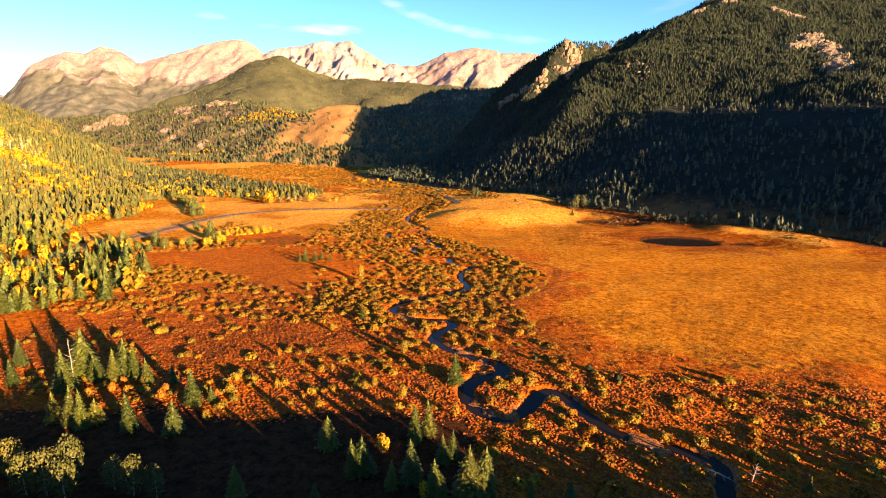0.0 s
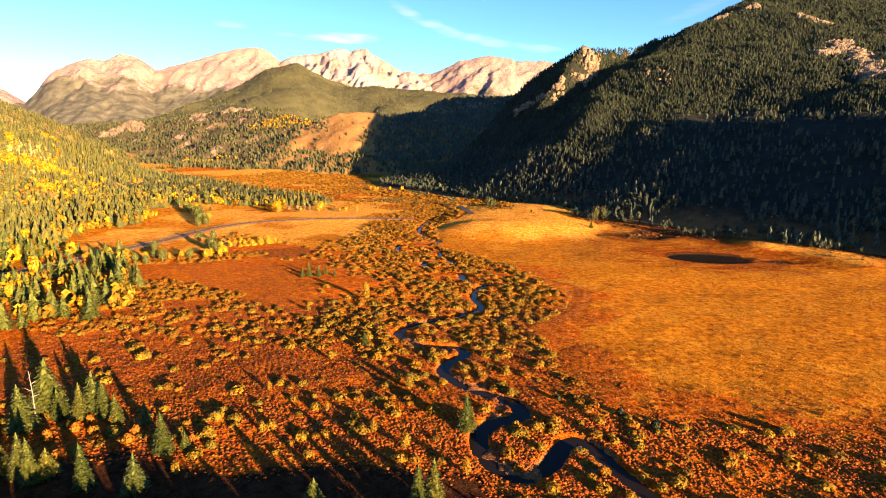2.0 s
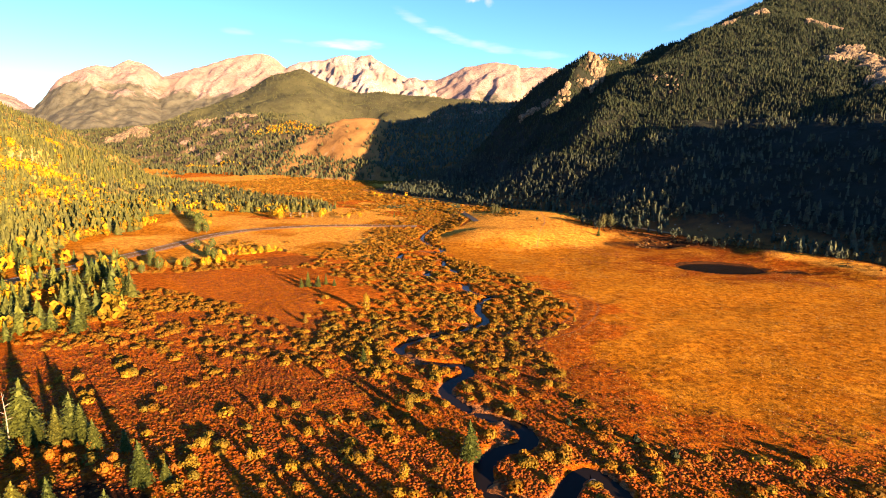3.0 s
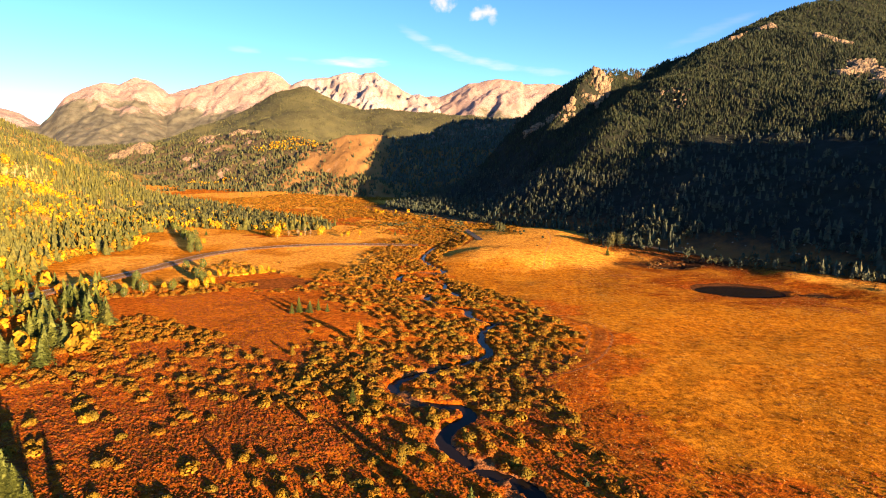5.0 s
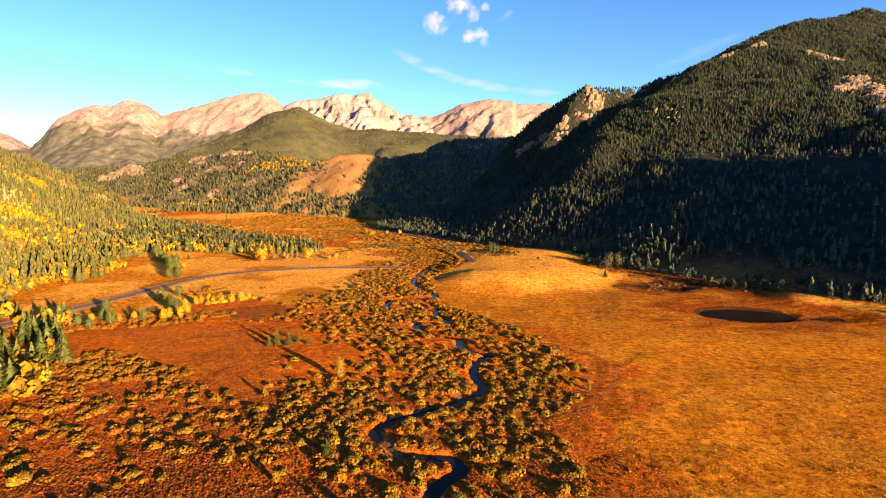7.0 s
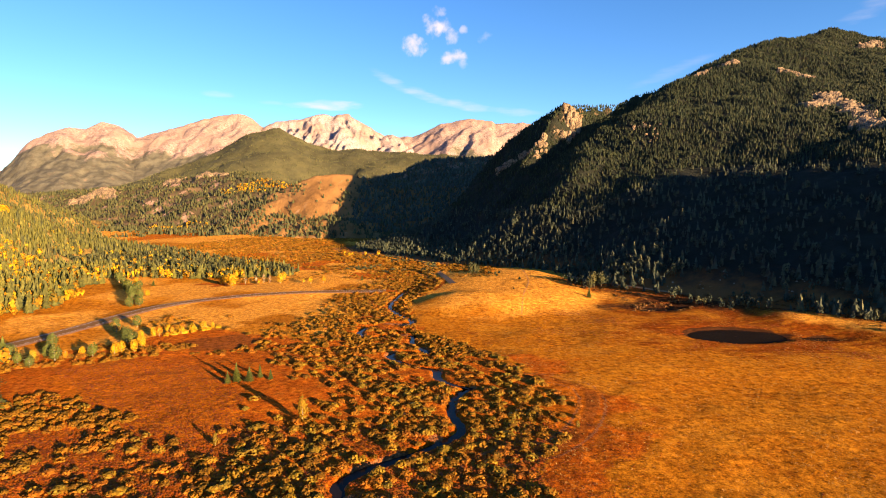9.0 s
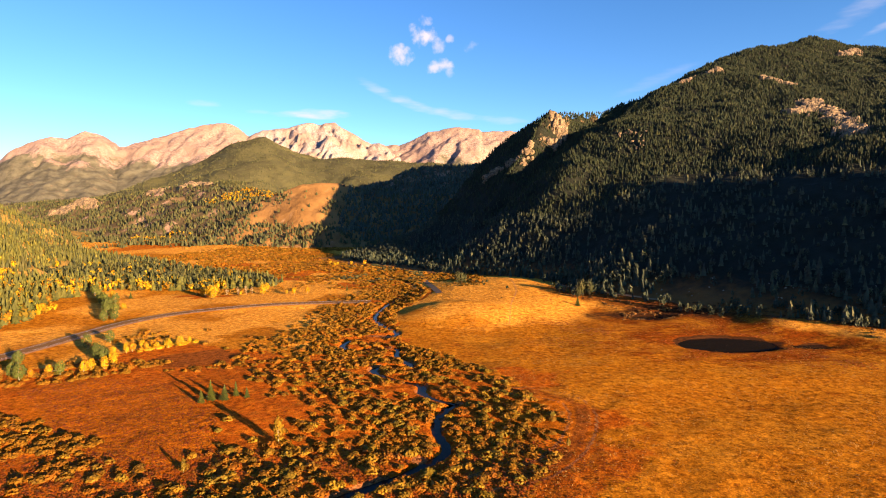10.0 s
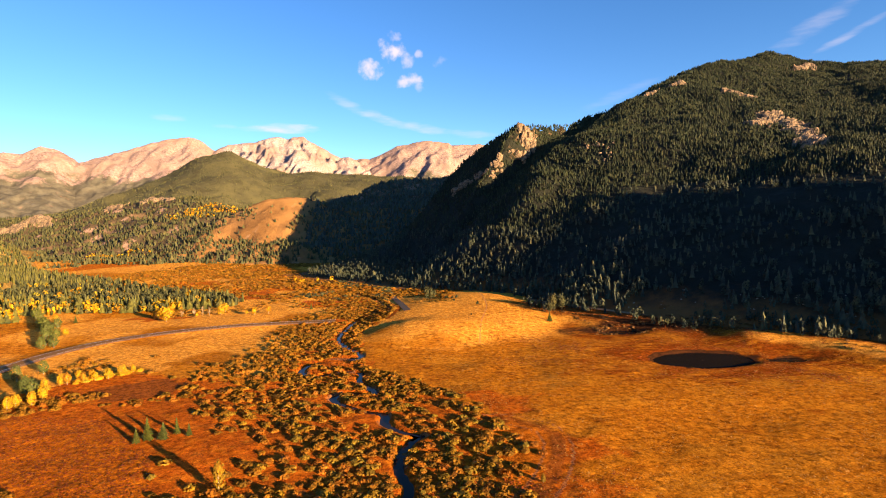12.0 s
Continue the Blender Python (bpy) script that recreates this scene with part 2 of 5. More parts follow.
TAN_CREST = [(-560, 1340, 12), (-452, 1378, 76), (-350, 1390, 124), (-297, 1392, 144), (-250, 1390, 147), (-203, 1390, 141), (-150, 1400, 124), (-60, 1412, 116), (160, 1450, 122)]
BACK_CREST = [(-1650, 2250, 120), (-1210, 2010, 128), (-950, 1900, 146), (-717, 1790, 172), (-560, 1670, 150), (-446, 1580, 132), (-300, 1620, 142), (-180, 1660, 152), (-110, 1685, 164), (-60, 1700, 196), (30, 1740, 212), (200, 1800, 222)]
DOME_CREST = [(-1700, 2500, 90), (-1314, 2641, 225), (-1079, 2745, 350), (-977, 2783, 421), (-822, 2833, 456), (-690, 2868, 394), (-523, 2903, 357), (-261, 2938, 349), (-22, 2950, 324), (128, 2947, 326), (461, 2914, 307), (900, 2800, 300)]


def tan_height(x, y):
    return ridge_height(x, y, TAN_CREST, 245, 1.15, 5, 90)


def back_height(x, y):
    return ridge_height(x, y, BACK_CREST, 430, 1.2, 9, 110)


def dome_height(x, y):
    return ridge_height(x, y, DOME_CREST, 1250, 1.25, 22, 420)


# ---- materials ----
def material(name, rough=0.85):
    m = bpy.data.materials.new(name)
    m.use_nodes = True
    return m, m.node_tree, m.node_tree.nodes["Principled BSDF"]


def noise_node(tree, scale, detail=4, rough=0.6, position=None):
    n = tree.nodes.new("ShaderNodeTexNoise")
    n.inputs["Scale"].default_value, n.inputs["Detail"].default_value, n.inputs["Roughness"].default_value = scale, detail, rough
    if position is None:
        position = tree.nodes.new("ShaderNodeNewGeometry").outputs["Position"]
    tree.links.new(position, n.inputs["Vector"])
    return n.outputs["Fac"]


def ramp_node(tree, value, stops):
    r = tree.nodes.new("ShaderNodeValToRGB")
    while len(r.color_ramp.elements) < len(stops):
        r.color_ramp.elements.new(0.5)
    for e, (at, colour) in zip(r.color_ramp.elements, stops):
        e.position, e.color = at, (*colour, 1)
    tree.links.new(value, r.inputs[0])
    return r.outputs[0]


def mix_node(tree, factor, a, b, kind="MIX"):
    m = tree.nodes.new("ShaderNodeMix")
    m.data_type, m.blend_type = "RGBA", kind
    for value, socket in ((factor, m.inputs["Factor"]), (a, m.inputs["A"]), (b, m.inputs["B"])):
        if isinstance(value, (int, float)):
            socket.default_value = value
        elif isinstance(value, tuple):
            socket.default_value = (*value, 1)
        else:
            tree.links.new(value, socket)
    return m.outputs["Result"]


def sum_node(tree, op, a, b):
    n = tree.nodes.new("ShaderNodeMath")
    n.operation = op
    for i, v in enumerate((a, b)):
        if isinstance(v, (int, float)):
            n.inputs[i].default_value = v
        else:
            tree.links.new(v, n.inputs[i])
    return n.outputs[0]


def range_node(tree, value, a, b, low=0.0, high=1.0):
    n = tree.nodes.new("ShaderNodeMapRange")
    n.interpolation_type = "SMOOTHSTEP"
    for i, v in enumerate((a, b, low, high)):
        n.inputs[i + 1].default_value = v
    tree.links.new(value, n.inputs[0])
    return n.outputs[0]


def attribute(tree, name):
    n = tree.nodes.new("ShaderNodeAttribute")
    n.attribute_name = name
    return n.outputs["Fac"]


def bump_node(tree, height, strength, distance, shader):
    b = tree.nodes.new("ShaderNodeBump")
    b.inputs["Strength"].default_value, b.inputs["Distance"].default_value = strength, distance
    tree.links.new(height, b.inputs["Height"])
    tree.links.new(b.outputs[0], shader.inputs["Normal"])


def leaf_material(name, stops, glow=0.25):
    """Foliage: each plant has its own shade, and a little light passes through."""
    m, t, p = material(name)
    own = t.nodes.new("ShaderNodeObjectInfo").outputs["Random"]
    shade = sum_node(t, "FRACT", sum_node(t, "ADD", attribute(t, "tint"), own), 0)
    island = t.nodes.new("ShaderNodeNewGeometry").outputs["Random Per Island"]
    colour = ramp_node(t, shade, stops)
    colour = mix_node(t, 1.0, colour, ramp_node(t, island, [(0, (0.62, 0.64, 0.66)), (1, (1.32, 1.28, 1.18))]), "MULTIPLY")
    t.links.new(colour, p.inputs["Base Color"])
    p.inputs["Roughness"].default_value = 0.75
    p.inputs["Specular IOR Level"].default_value = 0.2
    thin = t.nodes.new("ShaderNodeBsdfTranslucent")
    t.links.new(colour, thin.inputs["Color"])
    both = t.nodes.new("ShaderNodeMixShader")
    both.inputs[0].default_value = glow
    t.links.new(p.outputs[0], both.inputs[1])
    t.links.new(thin.outputs[0], both.inputs[2])
    t.links.new(both.outputs[0], t.nodes["Material Output"].inputs[0])
    return m


def ground_material():
    """Valley floor: golden grass, rust-red low scrub, brown fields, river gravel and wet muddy ground, each where it
    grows, and the near wood's painted shade.
    """
    m, t, p = material("valley floor")
    fine, mid, wide = noise_node(t, 1.6, 5, 0.7), noise_node(t, 0.22, 5, 0.65), noise_node(t, 0.03, 4, 0.6)
    patch = noise_node(t, 0.075, 5, 0.7)
    gold = ramp_node(t, mid, [(0.3, (0.25, 0.083, 0.005)), (0.5, (0.345, 0.127, 0.007)), (0.72, (0.435, 0.18, 0.013))])
    gold = mix_node(t, range_node(t, sum_node(t, "ADD", patch, sum_node(t, "MULTIPLY", attribute(t, "damp"), 0.16)), 0.54, 0.70, 0, 0.85), gold, (0.19, 0.0476, 0.00408))
    drift = t.nodes.new("ShaderNodeMapping")
    drift.inputs["Scale"].default_value, drift.inputs["Rotation"].default_value = (0.045, 0.2, 0.1), (0, 0, radians(-8))
    t.links.new(t.nodes.new("ShaderNodeNewGeometry").outputs["Position"], drift.inputs["Vector"])
    band = noise_node(t, 1.0, 6, 0.72, drift.outputs[0])
    band = sum_node(t, "ADD", band, sum_node(t, "MULTIPLY", attribute(t, "damp"), 0.22))
    gold = mix_node(t, range_node(t, band, 0.61, 0.70, 0, 0.85), gold, (0.165, 0.036, 0.003))
    gold = mix_node(t, range_node(t, wide, 0.45, 0.7, 0, 0.5), gold, (0.48, 0.215, 0.017))
    red = ramp_node(t, mid, [(0.28, (0.23, 0.05, 0.004)), (0.5, (0.34, 0.086, 0.006)), (0.7, (0.42, 0.14, 0.01))])
    red = mix_node(t, range_node(t, patch, 0.55, 0.75, 0, 0.6), red, (0.204, 0.109, 0.0204))
    rust = ramp_node(t, mid, [(0.3, (0.27, 0.075, 0.004)), (0.55, (0.39, 0.115, 0.006)), (0.75, (0.46, 0.16, 0.01))])
    brown = ramp_node(t, mid, [(0.3, (0.15, 0.043, 0.008)), (0.7, (0.24, 0.077, 0.012))])
    gravel = ramp_node(t, fine, [(0.3, (0.16, 0.062, 0.024)), (0.6, (0.27, 0.115, 0.045)), (0.8, (0.36, 0.18, 0.08))])
    # wet shores, and the dark tone that paints the near wood's shade
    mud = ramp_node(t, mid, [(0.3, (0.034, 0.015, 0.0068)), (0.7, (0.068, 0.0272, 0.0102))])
    ragged = sum_node(t, "MULTIPLY", sum_node(t, "SUBTRACT", patch, 0.5), 1.1)

    def zone(name):
        return range_node(t, sum_node(t, "ADD", attribute(t, name), ragged), 0.3, 0.7)

    straw = ramp_node(t, mid, [(0.3, (0.46, 0.196, 0.022)), (0.5, (0.56, 0.26, 0.034)), (0.72, (0.65, 0.345, 0.062))])
    gold = mix_node(t, range_node(t, sum_node(t, "ADD", attribute(t, "pale"), ragged), 0.2, 0.8), gold, straw)
    colour = mix_node(t, zone("gold"), red, gold)
    colour = mix_node(t, zone("rust"), colour, rust)
    colour = mix_node(t, zone("brown"), colour, brown)
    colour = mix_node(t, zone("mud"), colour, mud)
    colour = mix_node(t, range_node(t, attribute(t, "gravel"), 0.3, 0.7), colour, gravel)
    colour = mix_node(t, 1.0, colour, ramp_node(t, noise_node(t, 0.42, 5, 0.75), [(0.36, (0.5, 0.46, 0.42)), (0.5, (0.99, 0.98, 0.96)), (0.64, (1.38, 1.38, 1.36))]), "MULTIPLY")
    colour = mix_node(t, 1.0, colour, ramp_node(t, fine, [(0.35, (0.62, 0.58, 0.54)), (0.62, (1.25, 1.24, 1.22))]), "MULTIPLY")
    t.links.new(colour, p.inputs["Base Color"])
    p.inputs["Roughness"].default_value, p.inputs["Specular IOR Level"].default_value = 0.95, 0.02
    bump_node(t, sum_node(t, "ADD", sum_node(t, "MULTIPLY", fine, 0.9), mid), 1.0, 0.8, p)
    return m


def slope_material(name, floor, grass, rock, steep=(0.62, 0.78), grassy=(0.5, 0.65), scale=1.0, tree_line=None, green=(0.034, 0.0408, 0.0122), foot=None):
    """Mountain side: litter and grass between the trees, bare rock where it is steep; above the tree line only rock."""
    m, t, p = material(name)
    geometry = t.nodes.new("ShaderNodeNewGeometry")
    up = t.nodes.new("ShaderNodeSeparateXYZ")
    t.links.new(geometry.outputs["True Normal"], up.inputs[0])
    fine, mid, wide = noise_node(t, 0.5 * scale, 5, 0.7), noise_node(t, 0.06 * scale, 5, 0.65), noise_node(t, 0.012 * scale, 5, 0.6)
    colour = ramp_node(t, mid, [(0.3, tuple(0.6 * c for c in floor)), (0.6, floor), (0.8, tuple(1.3 * c for c in floor))])
    colour = mix_node(t, range_node(t, wide, *grassy), colour, grass)
    crack = noise_node(t, 0.22 * scale, 6, 0.75)
    stone = ramp_node(t, crack, [(0.33, tuple((0.4 if tree_line else 0.55) * c for c in rock)), (0.5, rock), (0.68, tuple(min(0.8, (1.6 if tree_line else 1.3) * c) for c in rock))])
    bare = range_node(t, sum_node(t, "ADD", up.outputs[2], sum_node(t, "MULTIPLY", sum_node(t, "SUBTRACT", mid, 0.5), 0.3)), steep[0], steep[1], 1, 0)
    if tree_line:
        place = t.nodes.new("ShaderNodeSeparateXYZ")
        t.links.new(geometry.outputs["Position"], place.inputs[0])
        high = sum_node(t, "ADD", place.outputs[2], sum_node(t, "MULTIPLY", sum_node(t, "SUBTRACT", noise_node(t, 0.006, 5, 0.7), 0.5), 480))
        stone = mix_node(t, range_node(t, wide, 0.42, 0.62, 0, 0.75), stone, (0.205, 0.148, 0.128))
        wood = mix_node(t, range_node(t, mid, 0.36, 0.64), green, tuple(1.7 * c for c in green))
        wood = mix_node(t, range_node(t, noise_node(t, 0.02, 5, 0.7), 0.58, 0.72, 0, 0.6), wood, (0.19, 0.13, 0.095))
        colour = mix_node(t, range_node(t, high, tree_line[0], tree_line[1]), wood, stone)
    else:
        colour = mix_node(t, bare, colour, stone)
    if foot:
        place = t.nodes.new("ShaderNodeSeparateXYZ")
        t.links.new(geometry.outputs["Position"], place.inputs[0])
        low = sum_node(t, "ADD", place.outputs[2], sum_node(t, "MULTIPLY", sum_node(t, "SUBTRACT", mid, 0.5), 30))
        colour = mix_node(t, range_node(t, low, 6, 24, 1, 0), colour, foot)
    t.links.new(colour, p.inputs["Base Color"])
    p.inputs["Roughness"].default_value, p.inputs["Specular IOR Level"].default_value = 0.95, 0.1
    bump_node(t, sum_node(t, "ADD", crack, sum_node(t, "MULTIPLY", fine, 0.4)), 0.45 if tree_line else 0.8, 2.5 / scale, p)
    return m


def plain_material(name, stops, scale, rough=0.8, bump=0.3, distance=0.05, metal=0.0):
    m, t, p = material(name)
    n = noise_node(t, scale, 6, 0.65)
    colour = ramp_node(t, n, stops)
    wide = noise_node(t, scale * 0.12, 3, 0.6)
    colour = mix_node(t, 1.0, colour, ramp_node(t, wide, [(0.3, (0.75, 0.75, 0.75)), (0.7, (1.15, 1.13, 1.1))]), "MULTIPLY")
    t.links.new(colour, p.inputs["Base Color"])
    p.inputs["Roughness"].default_value, p.inputs["Metallic"].default_value = rough, metal
    bump_node(t, n, bump, distance, p)
    return m


def water_material():
    m, t, p = material("stream water")
    p.inputs["Base Color"].default_value = (0.013, 0.010, 0.008, 1)
    p.inputs["Roughness"].default_value, p.inputs["IOR"].default_value = 0.16, 1.3
    p.inputs["Specular IOR Level"].default_value = 0.075
    bump_node(t, noise_node(t, 2.5, 3, 0.5), 0.12, 0.1, p)
    return m


GROUND = ground_material()
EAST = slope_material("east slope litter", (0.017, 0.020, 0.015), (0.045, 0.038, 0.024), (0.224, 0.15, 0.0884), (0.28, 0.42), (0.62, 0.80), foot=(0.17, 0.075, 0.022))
WEST = slope_material("west slope grass", (0.19, 0.125, 0.034), (0.30, 0.19, 0.05), (0.258, 0.177, 0.116), (0.5, 0.66), (0.45, 0.6))
TAN = slope_material("tan hill grass", (0.185, 0.10, 0.036), (0.235, 0.13, 0.048), (0.272, 0.184, 0.122), (0.5, 0.66), (0.4, 0.6))
BACK = slope_material("back hill litter", (0.068, 0.053, 0.031), (0.115, 0.08, 0.045), (0.22, 0.15, 0.118), (0.62, 0.78), (0.5, 0.62), 1.2)
DOME = slope_material("dome woods", (0.058, 0.058, 0.032), (0.082, 0.080, 0.038), (0.231, 0.163, 0.109), (0.5, 0.64), (0.42, 0.6), 0.4)
PEAK = slope_material("high peaks", (0.068, 0.068, 0.0204), (0.068, 0.068, 0.0204), (0.22, 0.163, 0.152), (0.5, 0.6), (0.5, 0.6), 0.36, (380, 440), (0.064, 0.062, 0.048))
FAR_PEAK = slope_material("far pale ridge", (0.068, 0.068, 0.0204), (0.068, 0.068, 0.0204), (0.22, 0.175, 0.17), (0.5, 0.6), (0.5, 0.6), 0.36, (60, 150), (0.050, 0.050, 0.036))
PALE_PEAK = slope_material("pale cliffs", (0.068, 0.068, 0.0204), (0.068, 0.068, 0.0204), (0.225, 0.195, 0.205), (0.5, 0.6), (0.5, 0.6), 0.4, (330, 400), (0.045, 0.044, 0.028))
CLIFF = plain_material("weathered granite", [(0.36, (0.028, 0.021, 0.014)), (0.49, (0.115, 0.083, 0.052)), (0.66, (0.23, 0.168, 0.108))], 0.35, 0.9, 0.8, 1.2)
STONE = plain_material("grey boulder", [(0.25, (0.109, 0.0884, 0.068)), (0.55, (0.231, 0.197, 0.163)), (0.8, (0.34, 0.306, 0.258))], 1.5, 0.9, 0.6, 0.1)
ASPHALT = plain_material("worn asphalt", [(0.3, (0.16, 0.083, 0.030)), (0.7, (0.23, 0.125, 0.048))], 3.0, 1.0, 0.2, 0.02)
ASPHALT.node_tree.nodes["Principled BSDF"].inputs["Specular IOR Level"].default_value = 0.05
DIRT = plain_material("packed gravel", [(0.3, (0.22, 0.105, 0.04)), (0.7, (0.36, 0.18, 0.075))], 1.2, 0.9, 0.4, 0.05)
PAINT = plain_material("road paint", [(0.3, (0.6, 0.58, 0.52)), (0.7, (0.8, 0.78, 0.72))], 4.0, 0.6, 0.1, 0.005)
# Earth of the lane, darkened in colour for the shade that lies in its cut.
LANE_SHADE = plain_material("shade-darkened earth", [(0.3, (0.045, 0.026, 0.014)), (0.7, (0.08, 0.045, 0.022))], 1.2, 0.95, 0.3, 0.04)
PATH_EARTH = plain_material("trodden earth", [(0.3, (0.36, 0.14, 0.02)), (0.7, (0.46, 0.20, 0.035))], 1.2, 0.95, 0.3, 0.04)
WATER = water_material()
BARK = plain_material("conifer bark", [(0.3, (0.034, 0.0218, 0.0136)), (0.7, (0.0952, 0.0612, 0.0374))], 6.0, 0.95, 0.6, 0.05)
PALE_BARK = plain_material("aspen bark", [(0.3, (0.204, 0.177, 0.136)), (0.7, (0.408, 0.374, 0.306))], 3.0, 0.8, 0.3, 0.03)
GREY_WOOD = plain_material("bleached dead wood", [(0.3, (0.17, 0.136, 0.109)), (0.7, (0.34, 0.292, 0.245))], 5.0, 0.85, 0.4, 0.03)
NEEDLES = leaf_material("spruce needles", [(0.0, (0.05, 0.055, 0.014)), (0.4, (0.09, 0.09, 0.019)), (0.8, (0.066, 0.074, 0.024)), (1.0, (0.125, 0.108, 0.019))], 0.15)
# Needles darkened in colour, which dims the trees of the sunlit upper slope.
DARK_NEEDLES = leaf_material("darkened pine needles", [(0.0, (0.010, 0.018, 0.010)), (0.5, (0.016, 0.026, 0.012)), (1.0, (0.030, 0.036, 0.014))], 0.1)
HILL_NEEDLES = leaf_material("hill conifer needles", [(0.0, (0.030, 0.037, 0.018)), (0.5, (0.046, 0.052, 0.022)), (1.0, (0.072, 0.068, 0.024))], 0.1)
# Needles blued in colour to carry the hazy blue shade of the side valley.
SIDE_SHADE_NEEDLES = leaf_material("blue shade-toned needles", [(0.0, (0.036, 0.048, 0.042)), (0.5, (0.050, 0.064, 0.056)), (1.0, (0.066, 0.076, 0.060))], 0.1)
FAR_NEEDLES = leaf_material("far conifer needles", [(0.0, (0.050, 0.056, 0.026)), (0.5, (0.062, 0.066, 0.028)), (1.0, (0.074, 0.074, 0.030))], 0.1)
NEAR_NEEDLES = leaf_material("near spruce needles", [(0.0, (0.048, 0.066, 0.013)), (0.4, (0.086, 0.100, 0.017)), (0.8, (0.062, 0.080, 0.021)), (1.0, (0.125, 0.120, 0.017))], 0.15)
# Lighter, bluer copy: sky-lit shade of the lower slope put into the needle colour.
SHADE_NEEDLES = leaf_material("shade-toned slope needles", [(0.0, (0.022, 0.031, 0.024)), (0.4, (0.040, 0.052, 0.034)), (0.8, (0.032, 0.045, 0.035)), (1.0, (0.070, 0.074, 0.036))], 0.12)
ASPEN = leaf_material("yellow aspen leaves", [(0.0, (0.374, 0.231, 0.00816)), (0.5, (0.476, 0.286, 0.0102)), (0.8, (0.422, 0.177, 0.00816)), (1.0, (0.286, 0.258, 0.0204))], 0.35)
WILLOW = leaf_material("autumn willow leaves", [(0.0, (0.19, 0.096, 0.007)), (0.3, (0.25, 0.118, 0.007)), (0.55, (0.16, 0.088, 0.009)), (0.8, (0.27, 0.098, 0.006)), (1.0, (0.21, 0.125, 0.010))], 0.4)
ORANGE = leaf_material("orange willow leaves", [(0.0, (0.24, 0.088, 0.006)), (0.5, (0.29, 0.128, 0.008)), (1.0, (0.20, 0.066, 0.006))], 0.25)
SCRUB = leaf_material("rust birch scrub", [(0.0, (0.20, 0.042, 0.004)), (0.35, (0.31, 0.072, 0.006)), (0.6, (0.24, 0.047, 0.005)), (0.85, (0.29, 0.098, 0.008)), (1.0, (0.32, 0.122, 0.010))], 0.3)
STRAW = leaf_material("dry grass", [(0.0, (0.306, 0.163, 0.034)), (0.5, (0.408, 0.231, 0.0578)), (1.0, (0.245, 0.102, 0.0204))], 0.2)
BRUSH = leaf_material("dry brown brush", [(0.0, (0.07, 0.035, 0.012)), (0.5, (0.12, 0.055, 0.014)), (1.0, (0.16, 0.085, 0.02))], 0.15)
YELLOW_WILLOW = leaf_material("yellow-green willow leaves", [(0.0, (0.175, 0.108, 0.009)), (0.35, (0.25, 0.15, 0.009)), (0.6, (0.14, 0.105, 0.012)), (0.85, (0.28, 0.135, 0.008)), (1.0, (0.20, 0.14, 0.011))], 0.28)
GREY_TWIGS = leaf_material("bare twigs", [(0.0, (0.163, 0.109, 0.0612)), (1.0, (0.245, 0.177, 0.102))], 0.1)


# ---- meshes from arrays ----
def mesh_of(name, verts, faces, mat, tint=None, smoothed=False, extra=None):
    """A mesh from an array of points and an array of faces with equal corners."""
    me = bpy.data.meshes.new(name)
    verts, faces = np.asarray(verts, np.float32), np.asarray(faces, np.int32)
    count, corners = faces.shape
    me.vertices.add(len(verts))
    me.vertices.foreach_set("co", verts.ravel())
    me.loops.add(count * corners)
    me.loops.foreach_set("vertex_index", faces.ravel())
    me.polygons.add(count)
    me.polygons.foreach_set("loop_start", np.arange(0, count * corners, corners, dtype=np.int32))
    me.polygons.foreach_set("use_smooth", np.full(count, smoothed))
    layers = dict(extra or {})
    if tint is not None:
        layers["tint"] = tint
    for key, values in layers.items():
        a = me.attributes.new(key, "FLOAT", "POINT")
        a.data.foreach_set("value", np.asarray(values, np.float32))
    me.materials.append(mat)
    me.update(calc_edges=True)
    return me


def terrain(name, xs, ys, height, mat, label, category, floor=-3.0, extra=None, kind="structure"):
    """A sheet of ground over a grid; squares wholly below the floor are left out."""
    X, Y = np.meshgrid(xs, ys)
    return sheet(name, X, Y, height(X, Y), mat, label, category, floor, extra, kind)


def sheet(name, X, Y, Z, mat, label, category, floor=-3.0, extra=None, kind="structure"):
    rows, cols = X.shape
    index = np.arange(rows * cols).reshape(rows, cols)
    quads = np.stack([index[:-1, :-1], index[:-1, 1:], index[1:, 1:], index[1:, :-1]], -1).reshape(-1, 4)
    if floor is not None:
        keep = Z.ravel()[quads].max(1) > floor
        quads = quads[keep]
        Z = np.maximum(Z, floor - 4)
    used, inverse = np.unique(quads, return_inverse=True)
    quads = inverse.reshape(quads.shape)
    verts = np.stack([X.ravel(), Y.ravel(), Z.ravel()], -1)[used]
    layers = {k: v.ravel()[used] for k, v in extra(X, Y).items()} if extra else None
    # upward normals
    a, b, c = verts[quads[0, 0]], verts[quads[0, 1]], verts[quads[0, 2]]
    if np.cross(b - a, c - a)[2] < 0:
        quads = quads[:, ::-1]
    ob = new(name, mesh_of(name, verts, quads, mat, smoothed=True, extra=layers))
    return tagged(ob, label, category, kind=kind)


def spread(step, start, stop, growth, limit):
    """Grid lines, even from start to stop and then wider and wider out to the limit."""
    inner = list(np.arange(start, stop, step))
    out, s, v = [], step, inner[-1]
    while v < limit[1]:
        s *= growth
        v += s
        out.append(v)
    back, s, v = [], step, inner[0]
    while v > limit[0]:
        s *= growth
        v -= s
        back.append(v)
    return np.array(back[::-1] + inner + out)


# ---- the valley floor, one sheet to the horizon ----
OXBOW = bent([(15, 220), (24, 228), (37, 231), (49, 244), (58, 262), (61, 280), (53, 291), (42, 296)])
